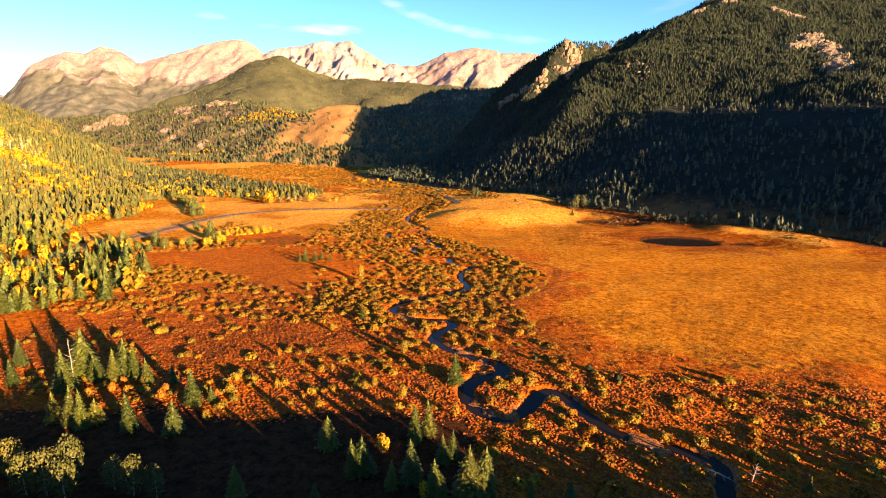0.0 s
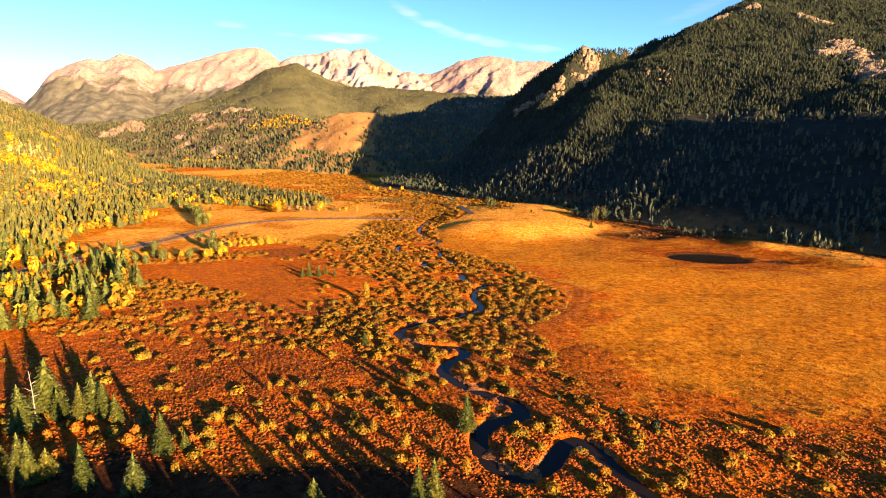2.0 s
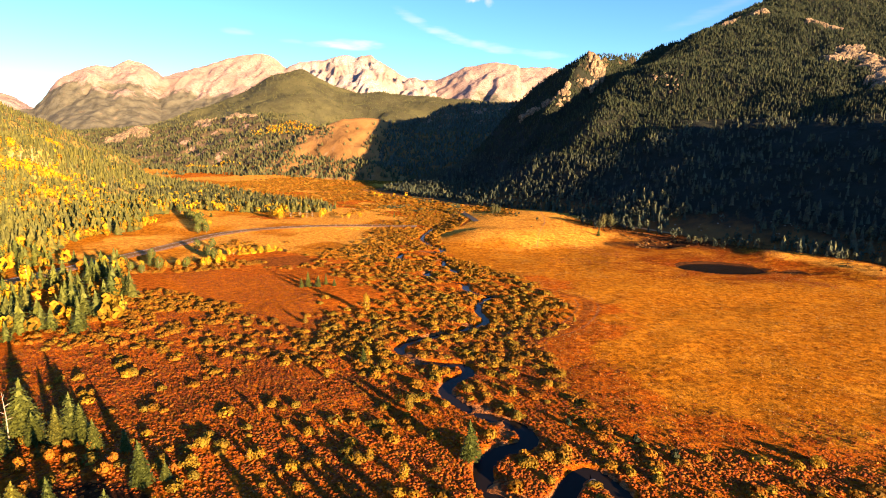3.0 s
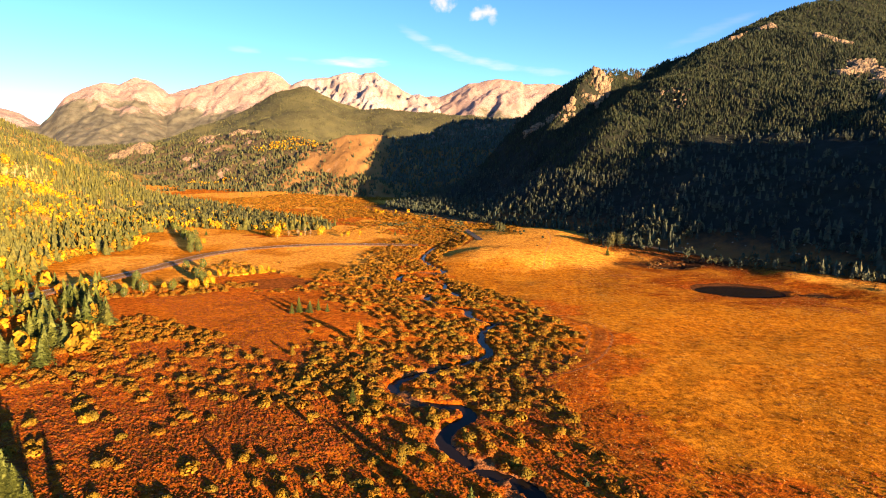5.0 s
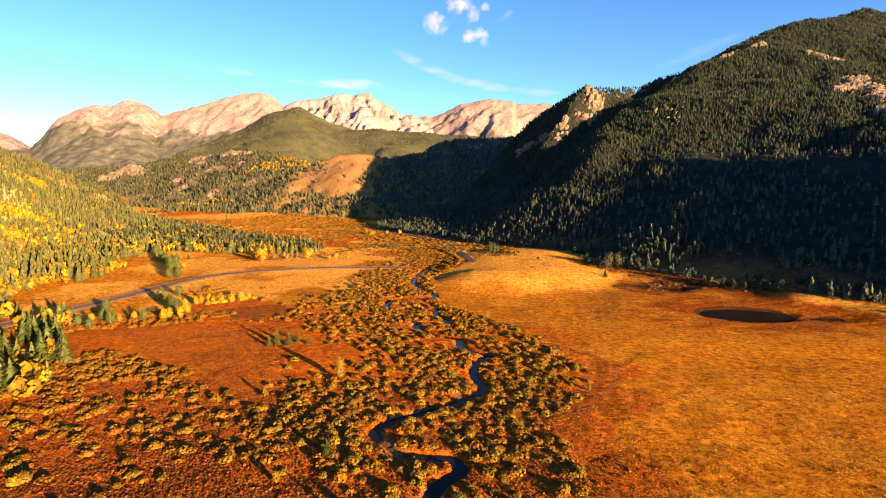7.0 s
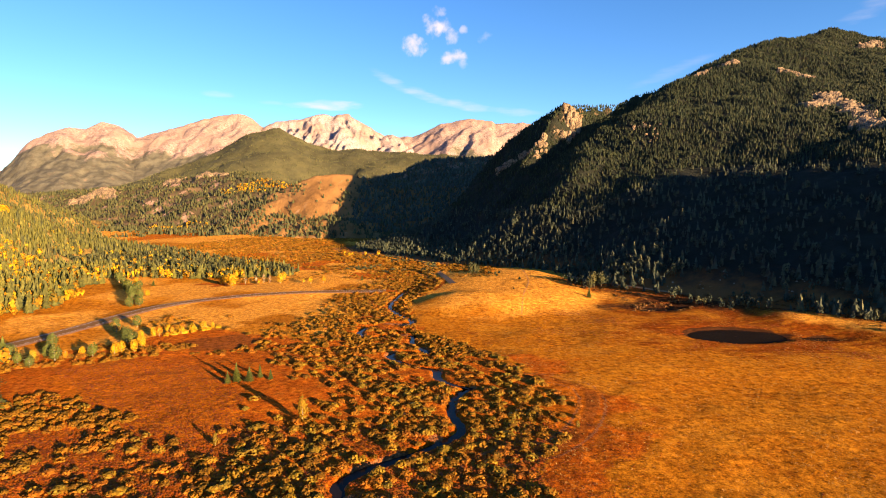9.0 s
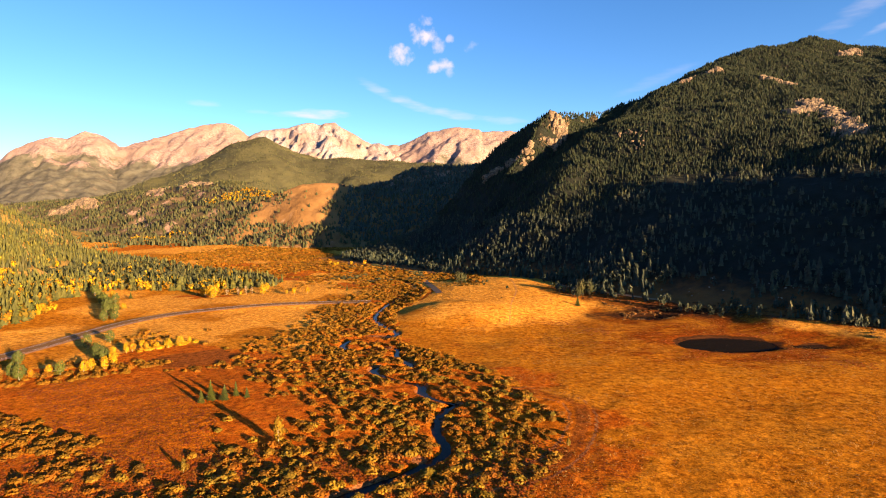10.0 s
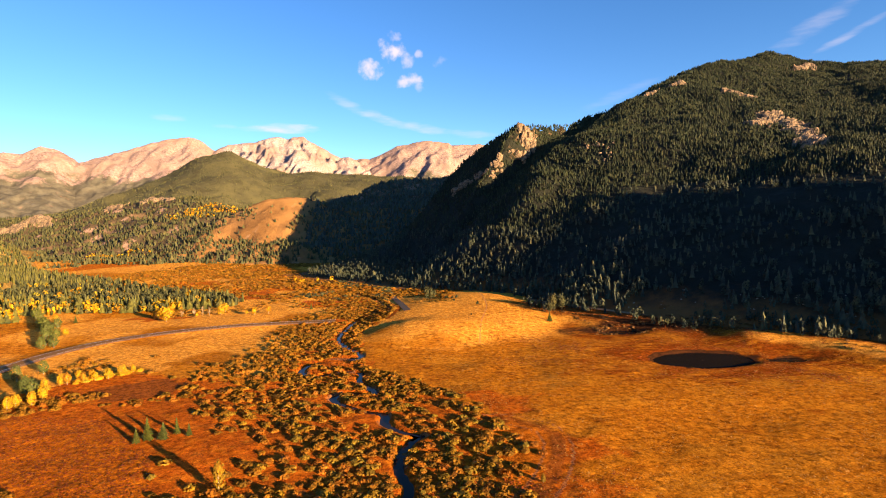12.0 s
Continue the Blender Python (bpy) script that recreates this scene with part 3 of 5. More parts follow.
TRAIL = bent([(83, 607), (81, 553), (77, 518), (66, 470), (57, 420)])


def wood_shade(x, y):
    """Ground by the near wood, darkened in colour along the outline of the wood's shade."""
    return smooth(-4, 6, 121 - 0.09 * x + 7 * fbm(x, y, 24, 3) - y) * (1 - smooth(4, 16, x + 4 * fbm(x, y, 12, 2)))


def zones(X, Y):
    river, _ = off_line(X, Y, RIVER)
    wander = 9 * fbm(X, Y, 40, 3)
    gold = in_ring(X + wander, Y + wander, MEADOW) | in_ring(X + wander * 0.6, Y + wander * 0.6, WEST_GRASS)
    shore = smooth(0, 30, off_line(X, Y, MEADOW)[0] + 12 * fbm(X, Y, 14, 3))
    gold = np.where(in_ring(X, Y, MEADOW) & (Y < 330), shore, 1.0 * gold)
    far = ((Y > 560) & (fbm(X, Y, 170, 3) > -0.45)) | (X < -235)
    rust = in_ring(X + wander * 0.5, Y + wander * 0.5, RUST_FIELD) | ((Y > 640) & (Y < 2000) & (fbm(X + 90, Y, 150, 3) > 0.5)) | in_ring(X, Y, [p[:2] for p in OXBOW])
    brown = in_ring(X + wander * 0.3, Y + wander * 0.3, DARK_FIELD)
    mud, damp = np.zeros(X.shape), np.zeros(X.shape)
    for px, py, rx, ry in PONDS:
        r = np.hypot((X - px) / rx, (Y - py) / ry)
        mud = np.maximum(mud, 1 - smooth(0.98, 1.18, r))
        damp = np.maximum(damp, 1 - smooth(1.2, 3.8, r))
    foot, _ = off_line(X, Y, [(128, 448), (165, 452), (205, 430), (250, 392), (300, 330)])
    mud = np.maximum(mud, 0.42 * (1 - smooth(8, 30, foot)))
    rough = (1 - smooth(14, 46, off_line(X, Y, TRACK)[0] + 9 * fbm(X, Y, 20, 3))) * (Y < 545)
    damp = np.maximum(damp, 1 - smooth(20, 75, foot))
    # the wood's shade, painted with the same dark tone as the pond shores
    under = wood_shade(X, Y)
    bar = np.maximum(bar_field(X, Y), 0.9 * (1 - smooth(2.2, 3.6, river)) * smooth(-0.1, 0.3, fbm(X, Y, 9, 2)))
    pale = 1.0 * in_ring(X + wander * 0.6, Y + wander * 0.6, WEST_GRASS) * (0.25 + 0.75 * smooth(-0.35, 0.25, fbm(X + 20, Y, 45, 3)))
    pale = np.maximum(pale, 0.72 - 0.72 * smooth(0.45, 1.35, np.hypot((X - 55) / 100, (Y - 485) / 92) + 0.5 * fbm(X, Y, 38, 3)))
    pale = np.maximum(pale, 0.8 * (1 - smooth(5, 16, off_line(X, Y, [(218, 395), (232, 386), (252, 345)])[0])))
    pale = np.maximum(pale, 0.95 * (Y > 540) * smooth(-0.5, 0.1, fbm(X, Y, 120, 3)))
    arc = off_line(X, Y, OXBOW)[0]
    brown = np.maximum(np.maximum(1.0 * brown, 0.75 * rough), 0.6 * (1 - smooth(0.6, 3.4, np.abs(arc - 1))))
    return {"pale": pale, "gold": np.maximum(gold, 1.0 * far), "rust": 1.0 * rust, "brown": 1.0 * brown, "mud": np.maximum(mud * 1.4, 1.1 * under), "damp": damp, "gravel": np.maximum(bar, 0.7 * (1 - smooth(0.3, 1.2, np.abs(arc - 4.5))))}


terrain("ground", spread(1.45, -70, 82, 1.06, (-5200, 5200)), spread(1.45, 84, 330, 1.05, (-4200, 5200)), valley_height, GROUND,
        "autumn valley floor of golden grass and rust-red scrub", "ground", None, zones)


def ribbon(name, line, half, z, mat, label, category, kind="structure", over=None):
    """A strip along a line, level, or laid over the ground by the given clearance."""
    p = np.array(line)[:, :2]
    along = np.gradient(p, axis=0)
    side = np.stack([-along[:, 1], along[:, 0]], -1) / np.linalg.norm(along, axis=1)[:, None]
    across = np.linspace(-half, half, 5)
    X = p[:, 0][:, None] + side[:, 0][:, None] * across
    Y = p[:, 1][:, None] + side[:, 1][:, None] * across
    Z = np.full(X.shape, z) if over is None else valley_height(X, Y) + over
    return sheet(name, X, Y, Z, mat, label, category, None, kind=kind)


ribbon("water", RIVER, 4.6, -0.85, WATER, "dark winding mountain stream between shrubby banks", "stream")
for px, py, rx, ry in PONDS:
    a, r = np.meshgrid(np.linspace(0, 2 * math.pi, 33), np.linspace(0.02, 1.15, 6))
    sheet("water", px + rx * r * np.cos(a), py + ry * r * np.sin(a), np.full(a.shape, -1.0), WATER, "dark still pond in the meadow", "pond", None)
ribbon("road", ROAD, 4.2, 0, ASPHALT, "grey two-lane asphalt road curving through the valley", "road", over=0.12)
for shift, wide, dark in ((-3.6, 0.12, PAINT), (3.6, 0.12, PAINT)):
    q = np.array(ROAD)
    along = np.gradient(q, axis=0)
    side = np.stack([-along[:, 1], along[:, 0]], -1) / np.linalg.norm(along, axis=1)[:, None]
    ribbon("road_edge_line", q + side * shift, wide, 0, dark, "worn white painted road edge line", "road line", over=0.16)
for shift in (-5.4, 5.4):
    ribbon("road_shoulder", q + side * shift, 1.2, 0, DIRT, "pale gravel shoulder along the asphalt road", "shoulder", over=0.07)
ribbon("track", TRACK, 2.4, 0, DIRT, "pale gravel track along the foot of the slope", "track", over=0.35)
ribbon("footpath", TRAIL, 0.4, 0, PATH_EARTH, "narrow worn footpath through the dry grass", "path", over=0.06)
# the lane's shade is painted by its dark earth colour
ribbon("track", LANE, 2.8, 0, LANE_SHADE, "dark earth lane running into the trees", "track", over=0.2)


# ---- mountains ----
def east_sheet():
    q, s = np.meshgrid(np.arange(-560, 860, 6.0), np.arange(404, 1760, 6.0))
    X, Y = SE[0] * s + NW[0] * q, SE[1] * s + NW[1] * q
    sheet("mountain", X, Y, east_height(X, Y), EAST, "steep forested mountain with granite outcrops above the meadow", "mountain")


east_sheet()
terrain("hillside", np.arange(-1800, -180, 9.0), np.arange(-300, 1750, 9.0), west_height, WEST, "gentle grassy hillside with conifers and yellow aspens", "hillside")
terrain("hill", np.arange(-850, 460, 7.0), np.arange(1080, 1720, 7.0), tan_height, TAN, "bare tan grassy hill with a few trees", "hill")
terrain("hill", np.arange(-2150, 700, 10.0), np.arange(1300, 2750, 10.0), back_height, BACK, "rocky forested hill with tan ledges", "hill")
terrain("mountain", np.arange(-3000, 2200, 22.0), np.arange(1650, 4200, 22.0), dome_height, DOME, "rounded green forested mountain", "mountain")

# turn and rise in degrees of the high crests, seen from the valley
RANGE_CREST = ((-52, 4.5), (-46, 4.4), (-41.5, 4.1), (-39.8, 3.8), (-38.7, 3.4), (-37.9, 4.06), (-36.9, 5.2), (-35.4, 6.14), (-33.9, 6.76), (-32.8, 6.65), (-31.4, 7.32), (-30.6, 7.29), (-29.4, 6.71), (-28.4, 6.34), (-26.5, 6.98),
               (-24.3, 7.69), (-21.9, 8.53), (-20, 8.87), (-19.1, 8.49), (-18.1, 8.0), (-17.5, 8.05), (-15.7, 8.31), (-14.1, 8.58), (-12.1, 9.14), (-11.1, 8.92), (-10.6, 9.13), (-9.4, 9.16), (-8.8, 8.73), (-7.2, 7.83),
               (-5.9, 7.14), (-5.1, 7.26), (-3, 6.98), (-2.1, 7.33), (0, 8.29), (1.9, 8.62), (3.2, 8.83), (5.3, 8.52), (5.6, 8.26), (8.5, 8.31), (13, 7.5), (20, 6), (30, 4))


def high_peak(first, last, label, mat, forward, gullies, spurs, rough):
    """One mountain of the range: a crest, spurs and gullies that fall towards the valley, woods at its foot."""
    turn, out = np.meshgrid(np.radians(np.arange(first - 5, last + 5.01, 0.13)), np.linspace(0, 1, 130) ** 1.6)
    crest = np.interp(np.degrees(turn), [c[0] for c in RANGE_CREST], [c[1] for c in RANGE_CREST])
    edge = np.minimum(smooth(first - 5, first + 1.5, np.degrees(turn)), 1 - smooth(last - 1.5, last + 5, np.degrees(turn)))
    far = 4400 - forward
    r = far + 250 - out * 1750
    X, Y = r * np.sin(turn), r * np.cos(turn)
    top = 70 + far * np.tan(np.radians(crest))
    d = far - r
    fall = np.where(d >= 0, np.clip(1 - d / 1550, 0, 1) ** 1.35, np.clip(1 + d / 300, 0, 1))
    h = top * fall * (0.55 + 0.45 * edge)
    across = turn * 4400 + 90 * fbm(X, Y, 300, 3)
    gully = ridged(across + 0.22 * d, d * 0.16, 120, 4)
    spur = ridged(across + 0.35 * d, d * 0.3 + 900, 620, 3)
    h += smooth(5, 160, d) * fall * (0.25 + 0.75 * smooth(260, 430, h)) * (gullies * (gully - 0.7) + rough * fbm(X, Y, 150, 5))
    h += smooth(60, 420, d) * fall * spurs * (spur - 0.75)
    h += smooth(-60, 40, np.abs(d)) * (8 * fbm(X, Y, 45, 4) + smooth(0, 60, d) * 0.14 * (gullies + rough) * (ridged(X, Y, 55, 4) - 0.6))
    h -= 700 * (1 - smooth(0, 0.35, edge))
    sheet("mountain", X, Y, h, mat, label, "mountain", 0)


high_peak(-56, -39.6, "low pale ridge far up the valley", FAR_PEAK, -500, 25, 120, 30)
high_peak(-37.6, -28.6, "pale pink granite mountain with a wooded foot", PEAK, 0, 30, 170, 42)
high_peak(-29, -17.6, "broad rounded pinkish rock mountain", PEAK, 60, 26, 190, 30)
high_peak(-18, -4, "jagged pale grey rock peak with gullies", PALE_PEAK, 120, 210, 90, 40)
high_peak(-5, 24, "bare brown mountain with shadowed hollows", PEAK, 40, 26, 380, 28)


# ---- plants: templates ----
def conifer_shape(layers, spokes, seed, slim=0.24, droop=0.35, ragged=0.35):
    """Boughs in tiers, one unit high: points and triangles."""
    r = np.random.default_rng(seed)
    verts, faces = [], []
    for k in range(layers):
        f = k / layers
        base, top = 0.08 + 0.86 * f, min(1.0, 0.08 + 0.86 * f + 1.75 / layers)
        wide = slim * (1 - f) ** 0.85 * r.uniform(0.85, 1.12) + 0.012
        n = len(verts)
        verts.append((r.normal(0, 0.008), r.normal(0, 0.008), top))
        turn = r.uniform(0, 6.28)
        for i in range(spokes):
            a = turn + 2 * math.pi * i / spokes + r.normal(0, 0.08)
            w = wide * ((1 if i % 2 else 1 - ragged) + r.normal(0, 0.10))
            verts.append((w * math.cos(a), w * math.sin(a), base - droop * w * (0.4 if i % 2 else -0.2) + r.normal(0, 0.012)))
        for i in range(spokes):
            faces.append((n, n + 1 + i, n + 1 + (i + 1) % spokes))
    return np.array(verts), np.array(faces)


def full_spruce(seed, slim, boughs=120, sprays=9, layers=9, spokes=11, fine=1.0):
    """A dense spruce: drooping boughs in uneven whorls round a slim dark core, each a fan of small sprays of needles."""
    r = np.random.default_rng(seed)
    core, tiers = conifer_shape(layers, spokes, seed, slim * 0.62, 0.5, 0.4)
    f = np.sort(1 - np.sqrt(r.uniform(0, 1, boughs)))
    f = 0.55 * f + 0.45 * np.round(f * 13) / 13
    a = np.arange(boughs) * 2.399 + r.normal(0, 0.25, boughs)
    reach = (slim * (1 - f) ** 0.85 + 0.014) * r.uniform(0.72, 1.22, boughs) * (1 + 0.12 * np.sin(2 * a + seed))
    root = np.stack([0 * f, 0 * f, 0.08 + 0.9 * f], -1)
    droop = r.uniform(0.15, 0.6, boughs)
    tip = np.stack([reach * np.cos(a), reach * np.sin(a), 0.08 + 0.9 * f - droop * reach], -1)
    k = np.tile(np.linspace(0.28, 1.0, sprays), (boughs, 1)) + r.normal(0, 0.04, (boughs, sprays))
    place = root[:, None] + (tip - root)[:, None] * k[..., None]
    place[..., 2] += 0.10 * reach[:, None] * np.sin(np.pi * np.clip(k, 0, 1))
    way = np.stack([np.cos(a), np.sin(a), -0.35 * np.ones(boughs)], -1)[:, None]
    side = np.stack([-np.sin(a), np.cos(a), 0 * a], -1)[:, None] * np.where(np.arange(sprays) % 2, 1, -1)[None, :, None]
    s = (fine * (0.022 + 0.11 * reach)[:, None] * (1.15 - 0.55 * k) * r.uniform(0.75, 1.3, (boughs, sprays)))[..., None]
    lift = r.normal(0, 0.25, (boughs, sprays, 1)) * np.array((0, 0, 1))
    out = way * 0.8 + side * r.uniform(0.5, 1.3, (boughs, sprays, 1)) + lift
    wing = np.cross(out, np.array((0, 0, 1.0))) + r.normal(0, 0.35, (boughs, sprays, 3))
    tri = np.stack([place - wing * s * 0.55, place + wing * s * 0.55, place + out * s * 1.7], 2).reshape(-1, 3)
    return np.concatenate([core, tri]), np.concatenate([tiers, len(core) + np.arange(len(tri)).reshape(-1, 3)])


def leaf_shape(count, seed, size=0.3, tall=1.0, hollow=0.55, lift=0.0):
    """A crown of loose leafy sprays on a lumpy dome, about one unit in radius: points and quads."""
    r = np.random.default_rng(seed)
    lumps = r.normal(size=(7, 3))
    lumps /= np.linalg.norm(lumps, axis=1)[:, None]
    way = r.normal(size=(count, 3))
    way /= np.linalg.norm(way, axis=1)[:, None]
    way[:, 2] = np.abs(way[:, 2]) if lift == 0 else way[:, 2]
    reach = (0.72 + 0.28 * np.clip((way @ lumps.T).max(1), 0, 1) ** 3) * r.uniform(hollow, 1, count) ** 0.5
    centre = way * reach[:, None] * (1, 1, tall) + (0, 0, lift)
    u = r.normal(size=(count, 3))
    u -= 0.75 * (u * way).sum(1)[:, None] * way
    u /= np.linalg.norm(u, axis=1)[:, None]
    v = np.cross(u, way + 0.5 * r.normal(size=(count, 3)))
    v /= np.linalg.norm(v, axis=1)[:, None]
    s = size * r.uniform(0.6, 1.25, count)[:, None]
    verts = np.stack([centre - u * s * 0.9 - v * s * 0.3, centre + u * s * 0.2 - v * s * 0.8, centre + u * s + v * s * 0.25, centre - u * s * 0.15 + v * s * 0.85], 1).reshape(-1, 3)
    return verts, np.arange(count * 4).reshape(count, 4)


def lump_shape(seed, plain=False):
    """A low ragged clump of scrub, about one unit in radius: points and triangles."""
    r = np.random.default_rng(seed)
    verts, faces, n = [], [], 5
    for wide, z in ((1.0, 0.0),) if plain else ((1.0, 0.0), (0.8, 0.62)):
        t = r.uniform(0, 6.28)
        for i in range(n):
            a, w = t + 2 * math.pi * i / n + r.normal(0, 0.16), wide * r.uniform(0.7, 1.2)
            verts.append((w * math.cos(a), w * math.sin(a), z * r.uniform(0.6, 1.3)))
    verts.append((r.normal(0, 0.2), r.normal(0, 0.2), 1.0))
    for i in range(n):
        k = (i + 1) % n
        if plain:
            faces.append((i, k, n))
            continue
        faces += [(i, k, n + i), (k, n + k, n + i), (n + i, n + k, 2 * n)]
    return np.array(verts), np.array(faces)


def tuft_shape(blades, seed, tall=1.0, wide=0.5):
    r = np.random.default_rng(seed)
    verts = []
    for _ in range(blades):
        a, lean = r.uniform(0, 6.28), r.uniform(0.2, 0.9)
        c, s = math.cos(a), math.sin(a)
        b = r.normal(0, 0.25, 2)
        verts += [(b[0] - s * wide * 0.35, b[1] + c * wide * 0.35, 0), (b[0] + s * wide * 0.35, b[1] - c * wide * 0.35, 0), (b[0] + c * lean, b[1] + s * lean, tall * r.uniform(0.6, 1))]
    return np.array(verts), np.arange(blades * 3).reshape(-1, 3)


def many(name, shapes, places, sizes, widths, mat, label, category, smoothed=False):
    """One mesh of very many alike plants: each a turned and scaled copy of one of the shapes."""
    n = len(places)
    which, turn, tint = dice.integers(0, len(shapes), n), dice.uniform(0, 6.28, n), dice.random(n)
    all_v, all_f, all_t, start = [], [], [], 0
    for k, (v, f) in enumerate(shapes):
        pick = np.where(which == k)[0]
        if not len(pick):
            continue
        c, s = np.cos(turn[pick])[:, None], np.sin(turn[pick])[:, None]
        w, h = (sizes * widths)[pick][:, None], sizes[pick][:, None]
        lean = dice.normal(0, 0.03, (len(pick), 2))
        x, y, z = (v[:, 0] * c - v[:, 1] * s) * w, (v[:, 0] * s + v[:, 1] * c) * w, v[:, 2] * h
        p = np.stack([x + z * lean[:, :1], y + z * lean[:, 1:], z + 0 * x], -1) + places[pick][:, None, :]
        all_v.append(p.reshape(-1, 3))
        all_f.append((f[None] + (start + np.arange(len(pick)) * len(v))[:, None, None]).reshape(-1, f.shape[1]))
        all_t.append(np.repeat(tint[pick], len(v)))
        start += len(pick) * len(v)
    ob = new(name, mesh_of(name, np.concatenate(all_v), np.concatenate(all_f), mat, np.concatenate(all_t), smoothed))
    return tagged(ob, label, category, kind="stuff")


def in_sight(x, y, spare=3.0):
    a = np.degrees(np.arctan2(x, y))
    return (np.abs(a) < 41 + spare) | (np.degrees(np.arctan2(x - 10, y - 100)) < 49) & (a > 0) & (y > 110)


def scatter(count, box, allow, height):
    """Random places within a box, kept with the likelihood that allow() gives, set on the ground."""
    x, y = dice.uniform(box[0], box[1], count), dice.uniform(box[2], box[3], count)
    keep = dice.random(count) < allow(x, y)
    x, y = x[keep], y[keep]
    return np.stack([x, y, height(x, y)], -1)


SPRUCES = [conifer_shape(8, 10, k, 0.23 + 0.015 * k) for k in range(4)] + [conifer_shape(7, 10, 9, 0.30)]
GROVE_SHAPES = [full_spruce(120 + k, 0.28 + 0.03 * (k % 3), 64, 5, 7, 9) for k in range(4)]
UPPER_PINES = [conifer_shape(3, 5, 25 + k, 0.21, 0.3, 0.3) for k in range(4)]
SLIM_PINES = [conifer_shape(2, 4, 35 + k, 0.19, 0.2, 0.3) for k in range(5)]
FAR_SPRUCES = [conifer_shape(5, 7, 20 + k, 0.20, 0.3, 0.3) for k in range(4)]
FAR_PINES = [conifer_shape(6, 8, 30 + k, 0.23, 0.4, 0.45) for k in range(3)]
SPECKS = [conifer_shape(1, 6, 44 + k, 0.22 + 0.03 * k, 0.2, 0.25) for k in range(4)]
BUSHES = [leaf_shape(110, k, 0.19, 0.8) for k in range(5)]
SMALL_BUSHES = [leaf_shape(20, 50 + k, 0.46, 0.72) for k in range(4)]
FAR_BUSHES = [leaf_shape(9, 55 + k, 0.6, 0.72) for k in range(4)]
CARPET = [leaf_shape(14, 60 + k, 0.36, 0.8, 0.3) for k in range(5)]
PINE_CROWNS = [leaf_shape(36, 84 + k, 0.33, 1.3, 0.35, 1.5) for k in range(4)]
FAR_CROWNS = [leaf_shape(24, 80 + k, 0.42, 1.25, 0.4, 1.45) for k in range(3)]
LUMPS = [lump_shape(64 + k) for k in range(6)]
PLAIN_LUMPS = [lump_shape(74 + k, True) for k in range(6)]
TUFTS = [tuft_shape(4, 90 + k) for k in range(4)]


def flat(places, lift):
    places[:, 2] += lift
    return places


# ---- woods on the slopes ----
def dry_ground(x, y):
    return (off_line(x, y, TRACK)[0] > 4) * (np.hypot((x - 154) / 15, (y - 440) / 10) > 1)


def both_east(x, y):
    return np.maximum(east_height(x, y), valley_height(x, y))


def spot(q, s):
    return tuple(SE * s + NW * q)


# bare cliffs on the mountain: a line of places and half the width
CLIFFS = {"A": ([(486, 776), (526, 803), (524, 772), (494, 712), (471, 665)], 13), "B": ([(538, 936), (566, 908)], 8), "C": ([(432, 988), (464, 1020)], 7), "R": ([(484, 1012), (505, 1003)], 7),
          "D": ([(272, 829), (294, 812), (276, 786)], 15), "S": ([(815, 1140), (860, 1157)], 11), "L": ([(182, 918), (206, 926)], 9), "T": ([(202, 943), (219, 940)], 8),
          "P": ([(162, 903), (146, 898), (129, 920), (101, 931)], 6)}


def east_allow(x, y):
    q, s = NW[0] * x + NW[1] * y, SE[0] * x + SE[1] * y
    h = east_height(x, y)
    dense = np.where(h > 112, 0.95, 0.27 + 0.3 * smooth(-0.1, 0.5, fbm(x, y, 60, 3)) + (0.08 + 0.37 * smooth(200, 330, q)) * (1 - smooth(8, 30, h)))
    glade = smooth(-0.75, -0.3, fbm(x, y, 90, 3))
    dense = dense * np.where(h > 112, 0.55 + 0.45 * glade, glade)
    dense = np.where((h < 112) & (q > 340) & (q < 540), np.maximum(dense, 0.5), dense)
    for key, (line, half) in CLIFFS.items():
        few = {"T": 0.0, "D": 0.55, "P": 0.4}.get(key, 0.2)
        dense = dense * (few + (1 - few) * smooth(0.5, 0.95, off_line(x, y, line)[0] / half + 0.4 * fbm(x, y, half * 0.9, 3)))
    behind = s > np.interp(q, crest_q, crest_s) + 25
    return dense * (h > 1.5) * ~behind * in_sight(x, y) * (q > -80)


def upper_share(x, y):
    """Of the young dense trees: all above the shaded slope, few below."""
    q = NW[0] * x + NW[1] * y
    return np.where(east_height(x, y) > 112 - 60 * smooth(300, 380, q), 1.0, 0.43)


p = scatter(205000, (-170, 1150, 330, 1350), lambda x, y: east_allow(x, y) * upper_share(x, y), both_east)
# split between the sunlit and shaded needle colours, lower where the sun reaches
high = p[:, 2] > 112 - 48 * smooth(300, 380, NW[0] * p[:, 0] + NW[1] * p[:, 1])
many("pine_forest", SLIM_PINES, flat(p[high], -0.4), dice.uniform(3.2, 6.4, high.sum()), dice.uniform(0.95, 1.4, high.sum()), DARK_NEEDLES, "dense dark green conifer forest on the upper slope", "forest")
stout = ~high & (dice.random(len(p)) < 0.42)
many("pine_forest", PINE_CROWNS, flat(p[stout], -1.0), np.where(p[stout][:, 2] < 30, dice.uniform(1.9, 3.7, stout.sum()), dice.uniform(1.4, 2.7, stout.sum())), dice.uniform(0.6, 0.85, stout.sum()), SHADE_NEEDLES, "rounded old pines on the shaded lower slope", "forest")
low = ~high & ~stout
